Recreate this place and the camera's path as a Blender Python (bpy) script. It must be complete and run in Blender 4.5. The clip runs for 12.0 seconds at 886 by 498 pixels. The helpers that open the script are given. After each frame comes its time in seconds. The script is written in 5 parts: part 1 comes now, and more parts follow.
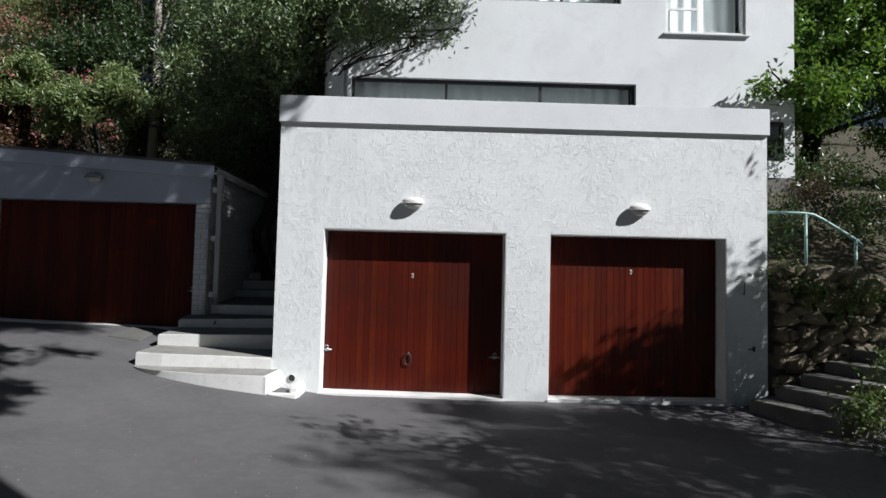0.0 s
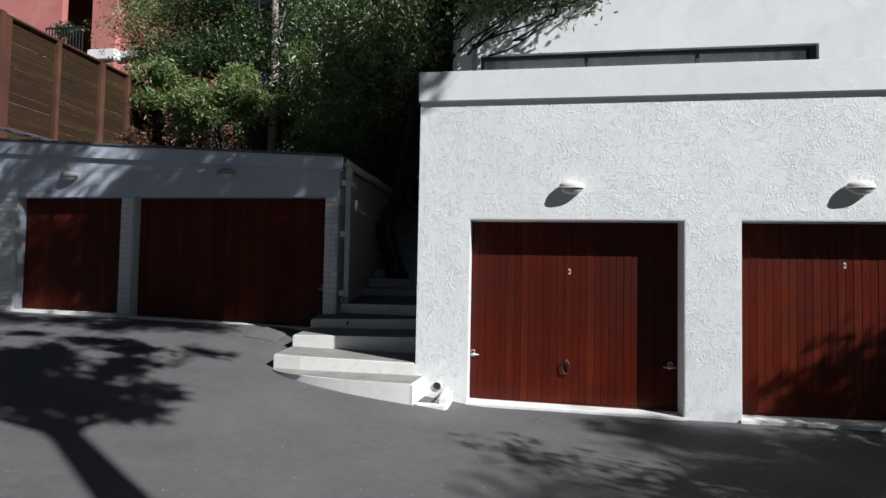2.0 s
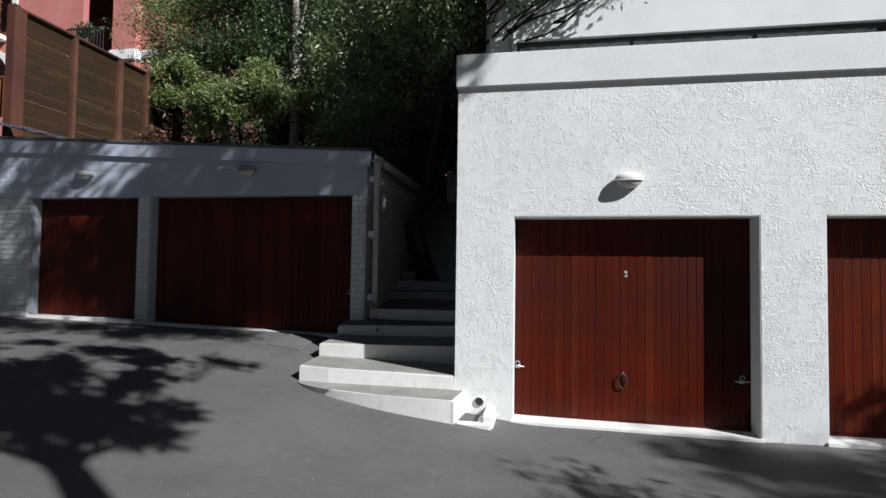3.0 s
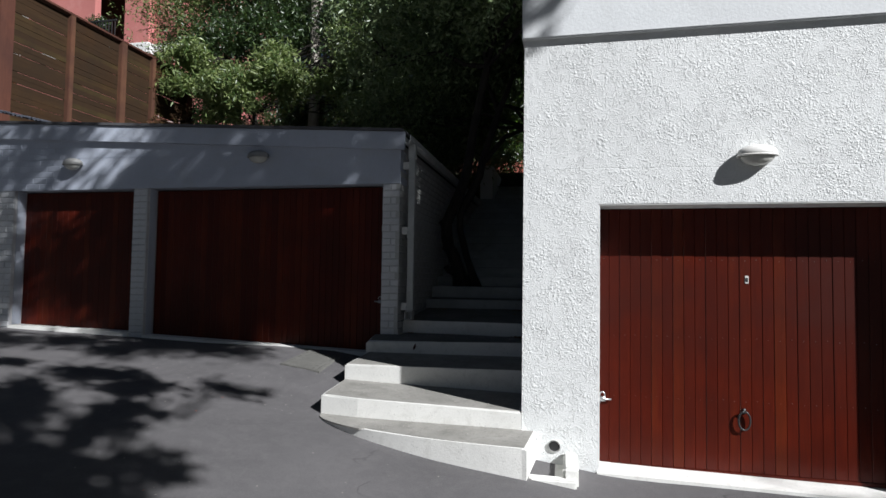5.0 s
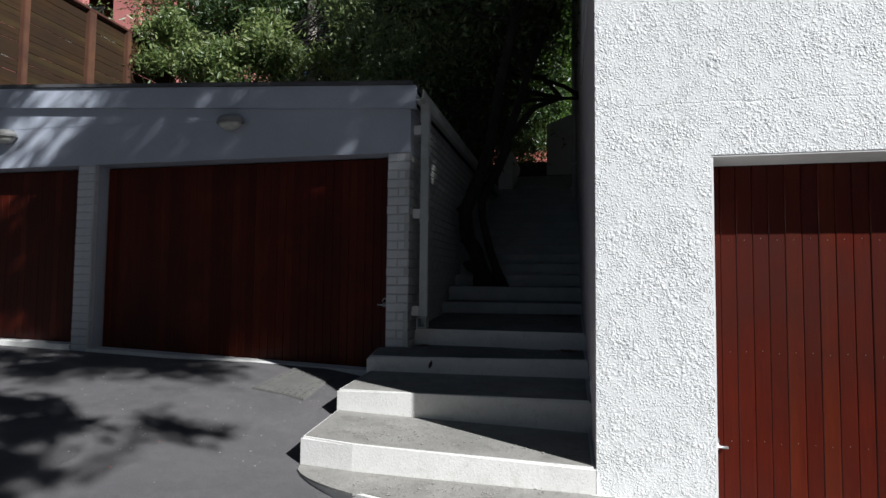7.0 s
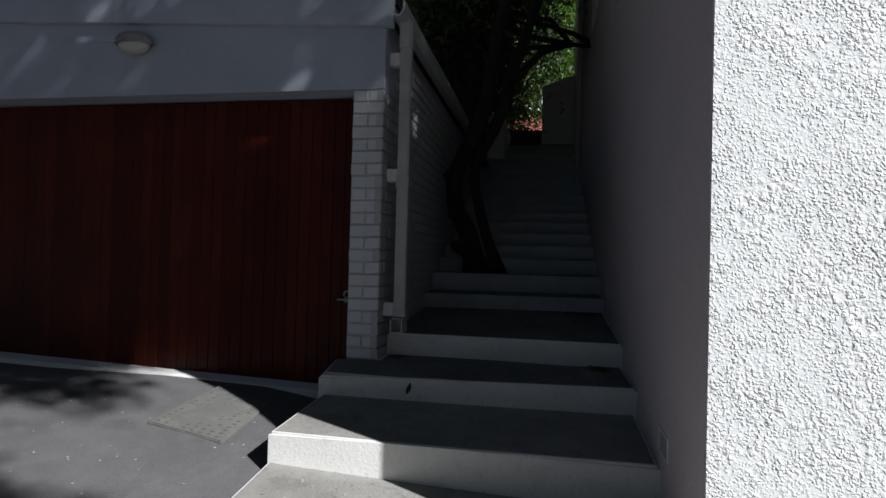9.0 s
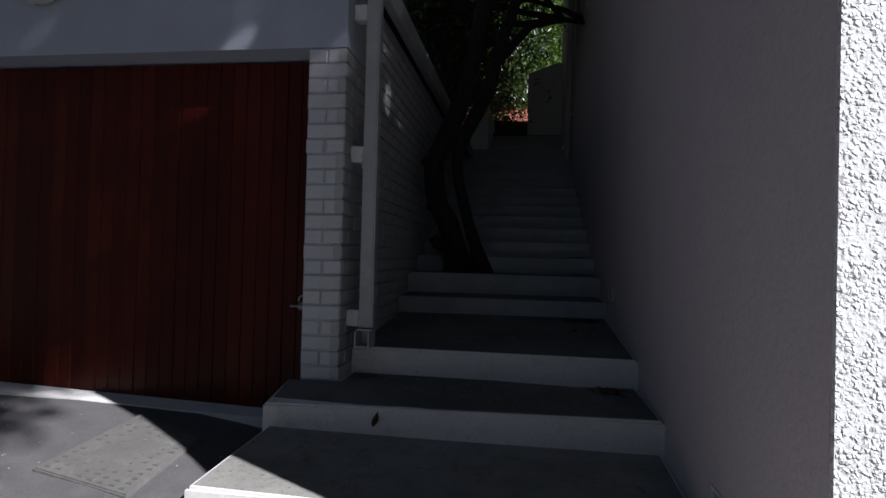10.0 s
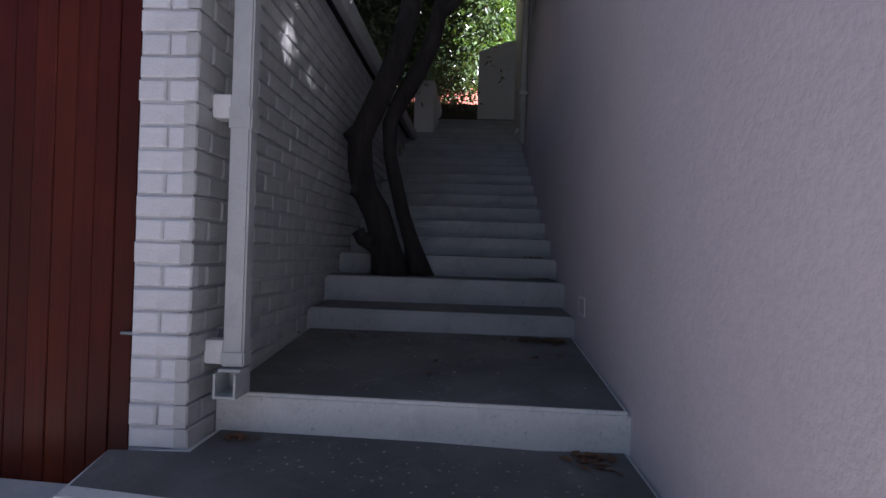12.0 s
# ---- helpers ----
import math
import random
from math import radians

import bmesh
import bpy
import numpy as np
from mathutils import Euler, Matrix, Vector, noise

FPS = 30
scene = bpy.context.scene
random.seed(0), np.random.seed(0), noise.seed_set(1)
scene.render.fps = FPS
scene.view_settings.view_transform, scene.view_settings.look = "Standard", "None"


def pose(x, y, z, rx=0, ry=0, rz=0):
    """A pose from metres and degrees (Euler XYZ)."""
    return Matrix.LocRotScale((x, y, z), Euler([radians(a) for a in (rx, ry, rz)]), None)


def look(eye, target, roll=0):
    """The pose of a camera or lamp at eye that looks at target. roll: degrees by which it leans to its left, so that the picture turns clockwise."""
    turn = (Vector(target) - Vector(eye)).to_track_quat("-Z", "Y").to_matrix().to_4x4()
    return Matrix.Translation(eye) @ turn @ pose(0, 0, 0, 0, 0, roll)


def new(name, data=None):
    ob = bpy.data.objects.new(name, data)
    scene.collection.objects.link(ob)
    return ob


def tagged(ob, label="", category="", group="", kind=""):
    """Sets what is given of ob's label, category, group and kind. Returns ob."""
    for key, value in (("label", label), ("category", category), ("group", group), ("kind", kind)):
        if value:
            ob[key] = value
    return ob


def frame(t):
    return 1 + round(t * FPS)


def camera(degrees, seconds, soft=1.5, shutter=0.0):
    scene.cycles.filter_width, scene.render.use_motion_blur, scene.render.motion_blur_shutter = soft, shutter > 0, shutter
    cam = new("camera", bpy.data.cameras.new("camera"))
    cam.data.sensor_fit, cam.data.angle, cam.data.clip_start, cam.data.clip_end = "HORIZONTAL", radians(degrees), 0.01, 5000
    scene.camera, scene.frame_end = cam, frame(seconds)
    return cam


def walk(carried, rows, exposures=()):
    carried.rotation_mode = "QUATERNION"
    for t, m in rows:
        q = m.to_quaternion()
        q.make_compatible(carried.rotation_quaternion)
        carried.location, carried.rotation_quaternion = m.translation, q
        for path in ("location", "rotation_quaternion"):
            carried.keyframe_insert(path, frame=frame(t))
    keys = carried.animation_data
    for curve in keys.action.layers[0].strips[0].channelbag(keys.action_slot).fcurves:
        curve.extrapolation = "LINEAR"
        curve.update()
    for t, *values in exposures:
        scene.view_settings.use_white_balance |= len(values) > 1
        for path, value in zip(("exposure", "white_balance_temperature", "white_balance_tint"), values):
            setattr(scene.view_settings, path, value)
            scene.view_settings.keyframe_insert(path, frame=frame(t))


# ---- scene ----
cam = camera(76.2, 12.0)
PATH = [
    (0, (0.256, 0.136, 1.585), (0.291, 2.133, 1.683), 1.4),
    (0.5, (0.051, 0.291, 1.582), (0.01, 2.289, 1.673), 1.3),
    (1, (-0.124, 0.512, 1.561), (-0.29, 2.503, 1.647), 1.2),
    (1.5, (-0.342, 0.734, 1.548), (-0.582, 2.718, 1.636), 1.1),
    (2, (-0.547, 1.01, 1.547), (-0.837, 2.988, 1.631), 1.1),
    (2.5, (-0.701, 1.309, 1.576), (-1.028, 3.281, 1.657), 0.9),
    (3, (-0.878, 1.61, 1.589), (-1.235, 3.576, 1.669), 0.8),
    (3.5, (-1.044, 1.91, 1.618), (-1.426, 3.872, 1.693), 0.7),
    (5.5, (-1.634, 3.27, 1.574), (-2.057, 5.223, 1.67), 0.7),
    (6, (-1.743, 3.646, 1.55), (-2.175, 5.596, 1.65), 0.5),
    (6.5, (-1.883, 4.0, 1.526), (-2.319, 5.949, 1.638), 0.7),
    (7, (-1.989, 4.398, 1.495), (-2.424, 6.347, 1.605), 0.6),
    (9, (-2.359, 5.81, 1.564), (-2.713, 7.778, 1.596), 1.5),
    (9.5, (-2.44, 6.15, 1.567), (-2.764, 8.123, 1.597), 1.6),
    (10, (-2.458, 6.5, 1.562), (-2.745, 8.479, 1.588), 1.5),
    (10.5, (-2.478, 6.8, 1.568), (-2.731, 8.784, 1.578), 1.8),
    (11, (-2.507, 7.104, 1.58), (-2.697, 9.095, 1.586), 2.0),
    (11.5, (-2.467, 7.336, 1.585), (-2.608, 9.331, 1.591), 1.8),
    (12, (-2.446, 7.511, 1.612), (-2.556, 9.508, 1.617), 1.9),
]
walk(cam, [(t, look(eye, target, roll)) for t, eye, target, roll in PATH], [(0.0, 0.52, 5950, 10), (3.5, 0.54, 5950, 10), (5.5, 0.62, 5950, 10), (8.5, 0.68, 5950, 10), (9.5, 0.7, 5920, 12), (10.0, 0.84, 5880, 16), (10.5, 1.5, 5800, 21), (11.0, 2.13, 5820, 24), (11.5, 2.57, 5800, 25), (12.0, 3.03, 5820, 25)])

# ---- world and sun ----
SUN_DIR = Vector((0.45, -0.265, 0.40)).normalized()  # towards the sun
world = bpy.data.worlds.new("world")
scene.world = world
world.use_nodes = True
wn = world.node_tree
sky = wn.nodes.new("ShaderNodeTexSky")
sky.sky_type = "NISHITA"
sky.sun_disc = False
sky.sun_elevation = math.asin(SUN_DIR.z)
sky.sun_rotation = math.atan2(SUN_DIR.x, SUN_DIR.y)
bg = wn.nodes["Background"]
wn.links.new(sky.outputs[0], bg.inputs[0])
bg.inputs[1].default_value = 0.012
sun_data = bpy.data.lights.new("sun", "SUN")
sun_data.energy, sun_data.angle, sun_data.color = 5.0, radians(0.53), (1.0, 0.955, 0.90)
sun = new("sun", sun_data)
sun.matrix_world = look(SUN_DIR * 60, (0, 0, 0))


# ---- materials ----
def nodes_of(name):
    m = bpy.data.materials.new(name)
    m.use_nodes = True
    nt = m.node_tree
    return m, nt, nt.nodes["Principled BSDF"]


def node(nt, kind, **props):
    n = nt.nodes.new(kind)
    for k, v in props.items():
        n.inputs[k.replace("_", " ")].default_value = v
    return n


def coords(nt, scale=(1, 1, 1)):
    tc = nt.nodes.new("ShaderNodeTexCoord")
    mp = nt.nodes.new("ShaderNodeMapping")
    mp.inputs["Scale"].default_value = scale
    nt.links.new(tc.outputs["Object"], mp.inputs["Vector"])
    return mp.outputs["Vector"]


def noise_tex(nt, vec, scale, detail=4.0, rough=0.55, distort=0.0):
    n = node(nt, "ShaderNodeTexNoise", Scale=scale, Detail=detail, Roughness=rough, Distortion=distort)
    nt.links.new(vec, n.inputs["Vector"])
    return n.outputs["Fac"]


def ramp(nt, fac, a, b, lo=0.0, hi=1.0):
    r = node(nt, "ShaderNodeMapRange")
    r.inputs["From Min"].default_value, r.inputs["From Max"].default_value = a, b
    r.inputs["To Min"].default_value, r.inputs["To Max"].default_value = lo, hi
    nt.links.new(fac, r.inputs["Value"])
    return r.outputs["Result"]


def mix(nt, fac, a, b, blend="MIX"):
    n = nt.nodes.new("ShaderNodeMix")
    n.data_type, n.blend_type = "RGBA", blend
    for sock, v in ((n.inputs[0], fac), (n.inputs[6], a), (n.inputs[7], b)):
        if isinstance(v, (int, float)):
            sock.default_value = v
        elif isinstance(v, (tuple, list)):
            sock.default_value = (*v[:3], 1)
        else:
            nt.links.new(v, sock)
    return n.outputs[2]


def maths(nt, op, a, b=0.0):
    n = nt.nodes.new("ShaderNodeMath")
    n.operation = op
    for sock, v in ((n.inputs[0], a), (n.inputs[1], b)):
        if isinstance(v, (int, float)):
            sock.default_value = v
        else:
            nt.links.new(v, sock)
    return n.outputs[0]


def bump(nt, height, strength, distance, normal=None):
    b = node(nt, "ShaderNodeBump", Strength=strength, Distance=distance)
    nt.links.new(height, b.inputs["Height"])
    if normal is not None:
        nt.links.new(normal, b.inputs["Normal"])
    return b.outputs["Normal"]


def surface(name, a, b, big=1.5, fine=60.0, rough=0.8, relief=0.3, depth=0.003, grime=None, grime_amount=0.5, metal=0.0, vary=0.0, stretch=(1, 1, 1), specks=0.0):
    """A plain surface: two tones at a large scale, fine grain, stains, and relief."""
    m, nt, p = nodes_of(name)
    v = coords(nt, stretch)
    large = noise_tex(nt, v, big, 5, 0.6)
    small = noise_tex(nt, v, fine, 4, 0.6)
    col = mix(nt, ramp(nt, large, 0.35, 0.65), a, b)
    col = mix(nt, ramp(nt, small, 0.3, 0.7, 0.0, 0.35), col, tuple(c * 0.72 for c in a))
    if grime:
        stain = noise_tex(nt, v, big * 2.3, 8, 0.7, 0.6)
        col = mix(nt, ramp(nt, stain, 0.52, 0.72, 0.0, grime_amount), col, grime)
    if specks:
        dots = noise_tex(nt, v, 55, 3, 0.6)
        col = mix(nt, ramp(nt, dots, 0.64, 0.70, 0.0, specks), col, tuple(c * 0.3 for c in a))
        flakes = noise_tex(nt, v, 24, 6, 0.7, 0.3)
        col = mix(nt, ramp(nt, flakes, 0.63, 0.67, 0.0, specks), col, tuple(c * 0.55 for c in a))
    if vary:
        info = nt.nodes.new("ShaderNodeObjectInfo")
        col = mix(nt, ramp(nt, info.outputs["Random"], 0, 1, 0.0, vary), col, tuple(c * 0.45 for c in a))
    nt.links.new(col, p.inputs["Base Color"])
    p.inputs["Metallic"].default_value = metal
    nt.links.new(ramp(nt, large, 0.3, 0.7, max(rough - 0.08, 0.02), min(rough + 0.08, 1)), p.inputs["Roughness"])
    nt.links.new(bump(nt, small, relief, depth), p.inputs["Normal"])
    return m


def spatter_plaster(name):
    """White-painted spatter-dash plaster: raised blobs, a trowel joint and faint stains."""
    m, nt, p = nodes_of(name)
    v = coords(nt)
    warp = nt.nodes.new("ShaderNodeTexNoise")
    warp.inputs["Scale"].default_value, warp.inputs["Detail"].default_value = 60, 4
    nt.links.new(v, warp.inputs["Vector"])
    vm = nt.nodes.new("ShaderNodeVectorMath")
    vm.operation = "MULTIPLY_ADD"
    nt.links.new(warp.outputs["Color"], vm.inputs[0])
    vm.inputs[1].default_value = (0.022, 0.022, 0.022)
    nt.links.new(v, vm.inputs[2])
    lumps = []
    for scale, low, high in ((90, 0.16, 0.58), (42, 0.22, 0.58)):
        vor = node(nt, "ShaderNodeTexVoronoi", Scale=scale)
        nt.links.new(vm.outputs[0], vor.inputs["Vector"])
        lumps.append(ramp(nt, vor.outputs["Distance"], low, high, 1.0, 0.0))
    fine = noise_tex(nt, v, 150, 4, 0.65)
    where = ramp(nt, noise_tex(nt, v, 14, 5, 0.62), 0.40, 0.58)
    big_where = ramp(nt, noise_tex(nt, v, 6, 5, 0.6), 0.46, 0.60)
    small = maths(nt, "MULTIPLY", lumps[0], maths(nt, "ADD", maths(nt, "MULTIPLY", where, 0.62), 0.20))
    large_lumps = maths(nt, "MULTIPLY", lumps[1], maths(nt, "MULTIPLY", big_where, 0.55))
    patch = ramp(nt, noise_tex(nt, v, 2.2, 4, 0.55), 0.36, 0.60, 0.64, 1.0)
    height = maths(nt, "MULTIPLY", maths(nt, "ADD", maths(nt, "ADD", small, large_lumps), maths(nt, "MULTIPLY", fine, 0.22)), patch)
    sep = nt.nodes.new("ShaderNodeSeparateXYZ")
    nt.links.new(v, sep.inputs[0])
    joint_z = maths(nt, "ADD", sep.outputs["Z"], maths(nt, "MULTIPLY", noise_tex(nt, v, 3, 4, 0.6), 0.06))
    joint = ramp(nt, maths(nt, "ABSOLUTE", maths(nt, "SUBTRACT", joint_z, 2.52)), 0.0, 0.006, 1.0, 0.0)
    height = maths(nt, "SUBTRACT", height, maths(nt, "MULTIPLY", joint, maths(nt, "MULTIPLY", patch, 0.28)))
    large = noise_tex(nt, v, 0.7, 6, 0.65)
    col = mix(nt, ramp(nt, large, 0.35, 0.68), (0.745, 0.758, 0.745), (0.70, 0.712, 0.70))
    drip = noise_tex(nt, coords(nt, (5, 5, 0.5)), 1.2, 6, 0.65)
    col = mix(nt, ramp(nt, drip, 0.56, 0.78, 0.0, 0.18), col, (0.45, 0.46, 0.45))
    specks = ramp(nt, noise_tex(nt, v, 90, 2, 0.5), 0.72, 0.78, 0, 0.35)
    col = mix(nt, specks, col, (0.3, 0.3, 0.29))
    nt.links.new(col, p.inputs["Base Color"])
    p.inputs["Roughness"].default_value = 0.75
    nt.links.new(bump(nt, height, 1.0, 0.0072), p.inputs["Normal"])
    return m


def asphalt_material():
    m, nt, p = nodes_of("asphalt")
    v = coords(nt)
    grit = noise_tex(nt, v, 220, 3, 0.7)
    mid = noise_tex(nt, v, 9, 6, 0.7)
    big = noise_tex(nt, v, 0.55, 6, 0.62, 0.4)
    col = mix(nt, ramp(nt, big, 0.35, 0.65), (0.071, 0.0675, 0.070), (0.108, 0.103, 0.1055))
    col = mix(nt, ramp(nt, mid, 0.45, 0.75, 0, 0.5), col, (0.140, 0.134, 0.134))
    col = mix(nt, ramp(nt, grit, 0.55, 0.75, 0, 0.7), col, (0.21, 0.207, 0.20))
    col = mix(nt, ramp(nt, grit, 0.45, 0.25, 0, 0.7), col, (0.022, 0.022, 0.024))
    vor = node(nt, "ShaderNodeTexVoronoi", Scale=0.42)
    vor.feature = "DISTANCE_TO_EDGE"
    warp = nt.nodes.new("ShaderNodeTexNoise")
    warp.inputs["Scale"].default_value, warp.inputs["Detail"].default_value = 2.5, 5
    nt.links.new(v, warp.inputs["Vector"])
    vm = nt.nodes.new("ShaderNodeMix")
    vm.data_type = "VECTOR"
    vm.inputs[0].default_value = 0.35
    nt.links.new(v, vm.inputs[4])
    nt.links.new(warp.outputs["Color"], vm.inputs[5])
    nt.links.new(vm.outputs[1], vor.inputs["Vector"])
    crack = ramp(nt, vor.outputs["Distance"], 0.0, 0.0035, 1, 0)
    crack = maths(nt, "MULTIPLY", crack, ramp(nt, noise_tex(nt, v, 0.9, 3), 0.58, 0.66))
    col = mix(nt, maths(nt, "MULTIPLY", crack, 0.8), col, (0.02, 0.02, 0.02))
    nt.links.new(col, p.inputs["Base Color"])
    p.inputs["Roughness"].default_value = 0.82
    h = maths(nt, "SUBTRACT", maths(nt, "ADD", grit, maths(nt, "MULTIPLY", mid, 0.6)), crack)
    nt.links.new(bump(nt, h, 0.75, 0.005), p.inputs["Normal"])
    return m


def wood_material(name, a, b, gloss=0.3, vary=0.5, along=(14, 14, 0.7), relief=0.25):
    """Wood with grain along one axis, worn patches, and a tone of its own for each board."""
    m, nt, p = nodes_of(name)
    tc = nt.nodes.new("ShaderNodeTexCoord")
    info = nt.nodes.new("ShaderNodeObjectInfo")
    off = nt.nodes.new("ShaderNodeVectorMath")
    off.operation = "MULTIPLY_ADD"
    comb = nt.nodes.new("ShaderNodeCombineXYZ")
    for i in range(3):
        nt.links.new(info.outputs["Random"], comb.inputs[i])
    nt.links.new(comb.outputs[0], off.inputs[0])
    off.inputs[1].default_value = (17, 31, 9)
    nt.links.new(tc.outputs["Object"], off.inputs[2])
    mp = nt.nodes.new("ShaderNodeMapping")
    mp.inputs["Scale"].default_value = along
    nt.links.new(off.outputs[0], mp.inputs["Vector"])
    grain = noise_tex(nt, mp.outputs[0], 6, 6, 0.65, 0.5)
    geo = nt.nodes.new("ShaderNodeNewGeometry")
    broad = noise_tex(nt, geo.outputs["Position"], 1.1, 4, 0.6)
    col = mix(nt, ramp(nt, grain, 0.3, 0.7), a, b)
    streak = noise_tex(nt, mp.outputs[0], 1.3, 3, 0.5)
    tone = maths(nt, "ADD", maths(nt, "MULTIPLY", info.outputs["Random"], 0.75), maths(nt, "MULTIPLY", streak, 0.5))
    col = mix(nt, ramp(nt, tone, 0.25, 0.95, 0, vary), col, (b[0] * 0.55, b[1] * 0.5, b[2] * 0.6))
    col = mix(nt, ramp(nt, tone, 0.45, 0.2, 0, vary), col, (a[0] * 1.3, a[1] * 2.1, a[2] * 1.4))
    col = mix(nt, ramp(nt, broad, 0.38, 0.66, 0, 0.75), col, (a[0] * 0.36, a[1] * 0.40, a[2] * 0.5))
    worn = ramp(nt, noise_tex(nt, off.outputs[0], 5, 7, 0.75, 0.5), 0.62, 0.8, 0, 0.35)
    col = mix(nt, worn, col, tuple(c * 0.3 for c in a))
    nt.links.new(col, p.inputs["Base Color"])
    nt.links.new(ramp(nt, broad, 0.3, 0.7, gloss - 0.06, gloss + 0.15), p.inputs["Roughness"])
    p.inputs["Specular IOR Level"].default_value = 0.2
    nt.links.new(bump(nt, grain, relief, 0.0012), p.inputs["Normal"])
    return m


def leaf_material(name, a, b, glow=0.35):
    """Leaves: a tone for each leaf, some gloss, and light through the blade."""
    m, nt, p = nodes_of(name)
    geo = nt.nodes.new("ShaderNodeNewGeometry")
    col = mix(nt, geo.outputs["Random Per Island"], a, b)
    nt.links.new(col, p.inputs["Base Color"])
    p.inputs["Roughness"].default_value = 0.37
    p.inputs["Specular IOR Level"].default_value = 0.5
    tr = nt.nodes.new("ShaderNodeBsdfTranslucent")
    nt.links.new(mix(nt, 0.5, col, (0.16, 0.24, 0.02)), tr.inputs["Color"])
    ms = nt.nodes.new("ShaderNodeMixShader")
    ms.inputs[0].default_value = glow
    nt.links.new(p.outputs[0], ms.inputs[1])
    nt.links.new(tr.outputs[0], ms.inputs[2])
    nt.links.new(ms.outputs[0], nt.nodes["Material Output"].inputs["Surface"])
    return m


def glass_material():
    m, nt, p = nodes_of("glass")
    p.inputs["Base Color"].default_value = (0.9, 0.94, 0.95, 1)
    p.inputs["Roughness"].default_value = 0.0095
    p.inputs["Transmission Weight"].default_value = 1.0
    p.inputs["IOR"].default_value = 1.25
    return m


PLASTER = spatter_plaster("spatter_plaster")
WALL_SMOOTH = surface("painted_plaster", (0.72, 0.74, 0.745), (0.65, 0.665, 0.67), 0.9, 45, 0.75, 0.5, 0.004, (0.42, 0.41, 0.39), 0.25)
SIDE_WALL = surface("side_plaster", (0.70, 0.62, 0.635), (0.63, 0.56, 0.575), 0.8, 48, 0.7, 0.6, 0.005, (0.5, 0.46, 0.45), 0.25, specks=0.12)
WHITE_PAINT = surface("white_paint", (0.80, 0.80, 0.78), (0.72, 0.72, 0.70), 2.5, 80, 0.55, 0.2, 0.002, (0.45, 0.43, 0.40), 0.4)
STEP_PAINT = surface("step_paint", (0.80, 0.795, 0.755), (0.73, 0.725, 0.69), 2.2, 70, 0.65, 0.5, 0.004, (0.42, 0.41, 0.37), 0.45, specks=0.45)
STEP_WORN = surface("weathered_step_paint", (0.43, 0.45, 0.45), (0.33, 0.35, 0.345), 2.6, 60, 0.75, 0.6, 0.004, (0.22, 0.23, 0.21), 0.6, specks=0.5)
TREAD = surface("worn_tread", (0.17, 0.165, 0.157), (0.11, 0.108, 0.103), 2.0, 85, 0.8, 0.9, 0.005, (0.26, 0.255, 0.24), 0.55, specks=0.4)
TREAD_PALE = surface("pale_tread", (0.31, 0.30, 0.275), (0.215, 0.21, 0.19), 3.0, 55, 0.8, 0.8, 0.005, (0.15, 0.145, 0.13), 0.85, specks=0.9)
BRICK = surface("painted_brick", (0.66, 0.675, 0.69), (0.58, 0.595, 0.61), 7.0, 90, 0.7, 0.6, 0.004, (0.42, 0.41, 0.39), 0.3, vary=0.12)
# Side bricks are a darker copy of BRICK, holding the passage's shade.
BRICK_SIDE = surface("brick_side_shade", (0.50, 0.51, 0.50), (0.41, 0.42, 0.405), 5.0, 90, 0.75, 0.7, 0.004, (0.30, 0.31, 0.27), 0.45, vary=0.15)
MORTAR = surface("painted_mortar", (0.56, 0.565, 0.575), (0.46, 0.465, 0.475), 6.0, 80, 0.85, 0.6, 0.005)
# Blue tint puts cool shade into the plaster and fascia colour.
GARAGE_PLASTER = surface("garage_plaster_shade", (0.45, 0.49, 0.57), (0.39, 0.425, 0.50), 1.2, 60, 0.75, 0.3, 0.003, (0.36, 0.36, 0.35), 0.3)
ASPHALT = asphalt_material()
SOIL = surface("soil", (0.075, 0.055, 0.035), (0.045, 0.05, 0.022), 0.8, 12, 0.95, 1.0, 0.05, (0.10, 0.075, 0.045), 0.6)
DOOR_WOOD = wood_material("varnished_red_wood", (0.104, 0.0135, 0.0050), (0.058, 0.0068, 0.0034), 0.34, 0.38)
FENCE_WOOD = wood_material("fence_wood", (0.058, 0.032, 0.0135), (0.030, 0.0165, 0.0085), 0.6, 0.4, (3, 0.7, 16))
POST_WOOD = wood_material("post_wood", (0.125, 0.052, 0.034), (0.075, 0.032, 0.022), 0.6, 0.3)
RAIL_WOOD = wood_material("balcony_wood", (0.24, 0.085, 0.03), (0.15, 0.05, 0.02), 0.5, 0.3)
BARK = surface("bark", (0.026, 0.02, 0.016), (0.013, 0.01, 0.009), 9, 30, 0.9, 1.0, 0.02, (0.06, 0.055, 0.045), 0.4, stretch=(1, 1, 0.3))
PALE_BARK = surface("pale_bark", (0.34, 0.31, 0.27), (0.20, 0.18, 0.15), 5, 24, 0.85, 1.0, 0.02, (0.09, 0.08, 0.07), 0.5, stretch=(1, 1, 0.3))
# Leaf tone lowered to carry the shade cast by higher crowns.
LEAF_DARK = leaf_material("leaf_dark", (0.013, 0.028, 0.010), (0.068, 0.112, 0.040), 0.18)
# Paler leaf tone makes up for weak light on crowns in shade.
LEAF_LIFTED = leaf_material("leaf_lifted", (0.045, 0.085, 0.032), (0.255, 0.320, 0.160), 0.25)
LEAF_OLIVE = leaf_material("leaf_olive", (0.065, 0.115, 0.036), (0.26, 0.31, 0.12), 0.3)
LEAF_BRIGHT = leaf_material("leaf_bright", (0.055, 0.135, 0.020), (0.110, 0.200, 0.030), 0.45)
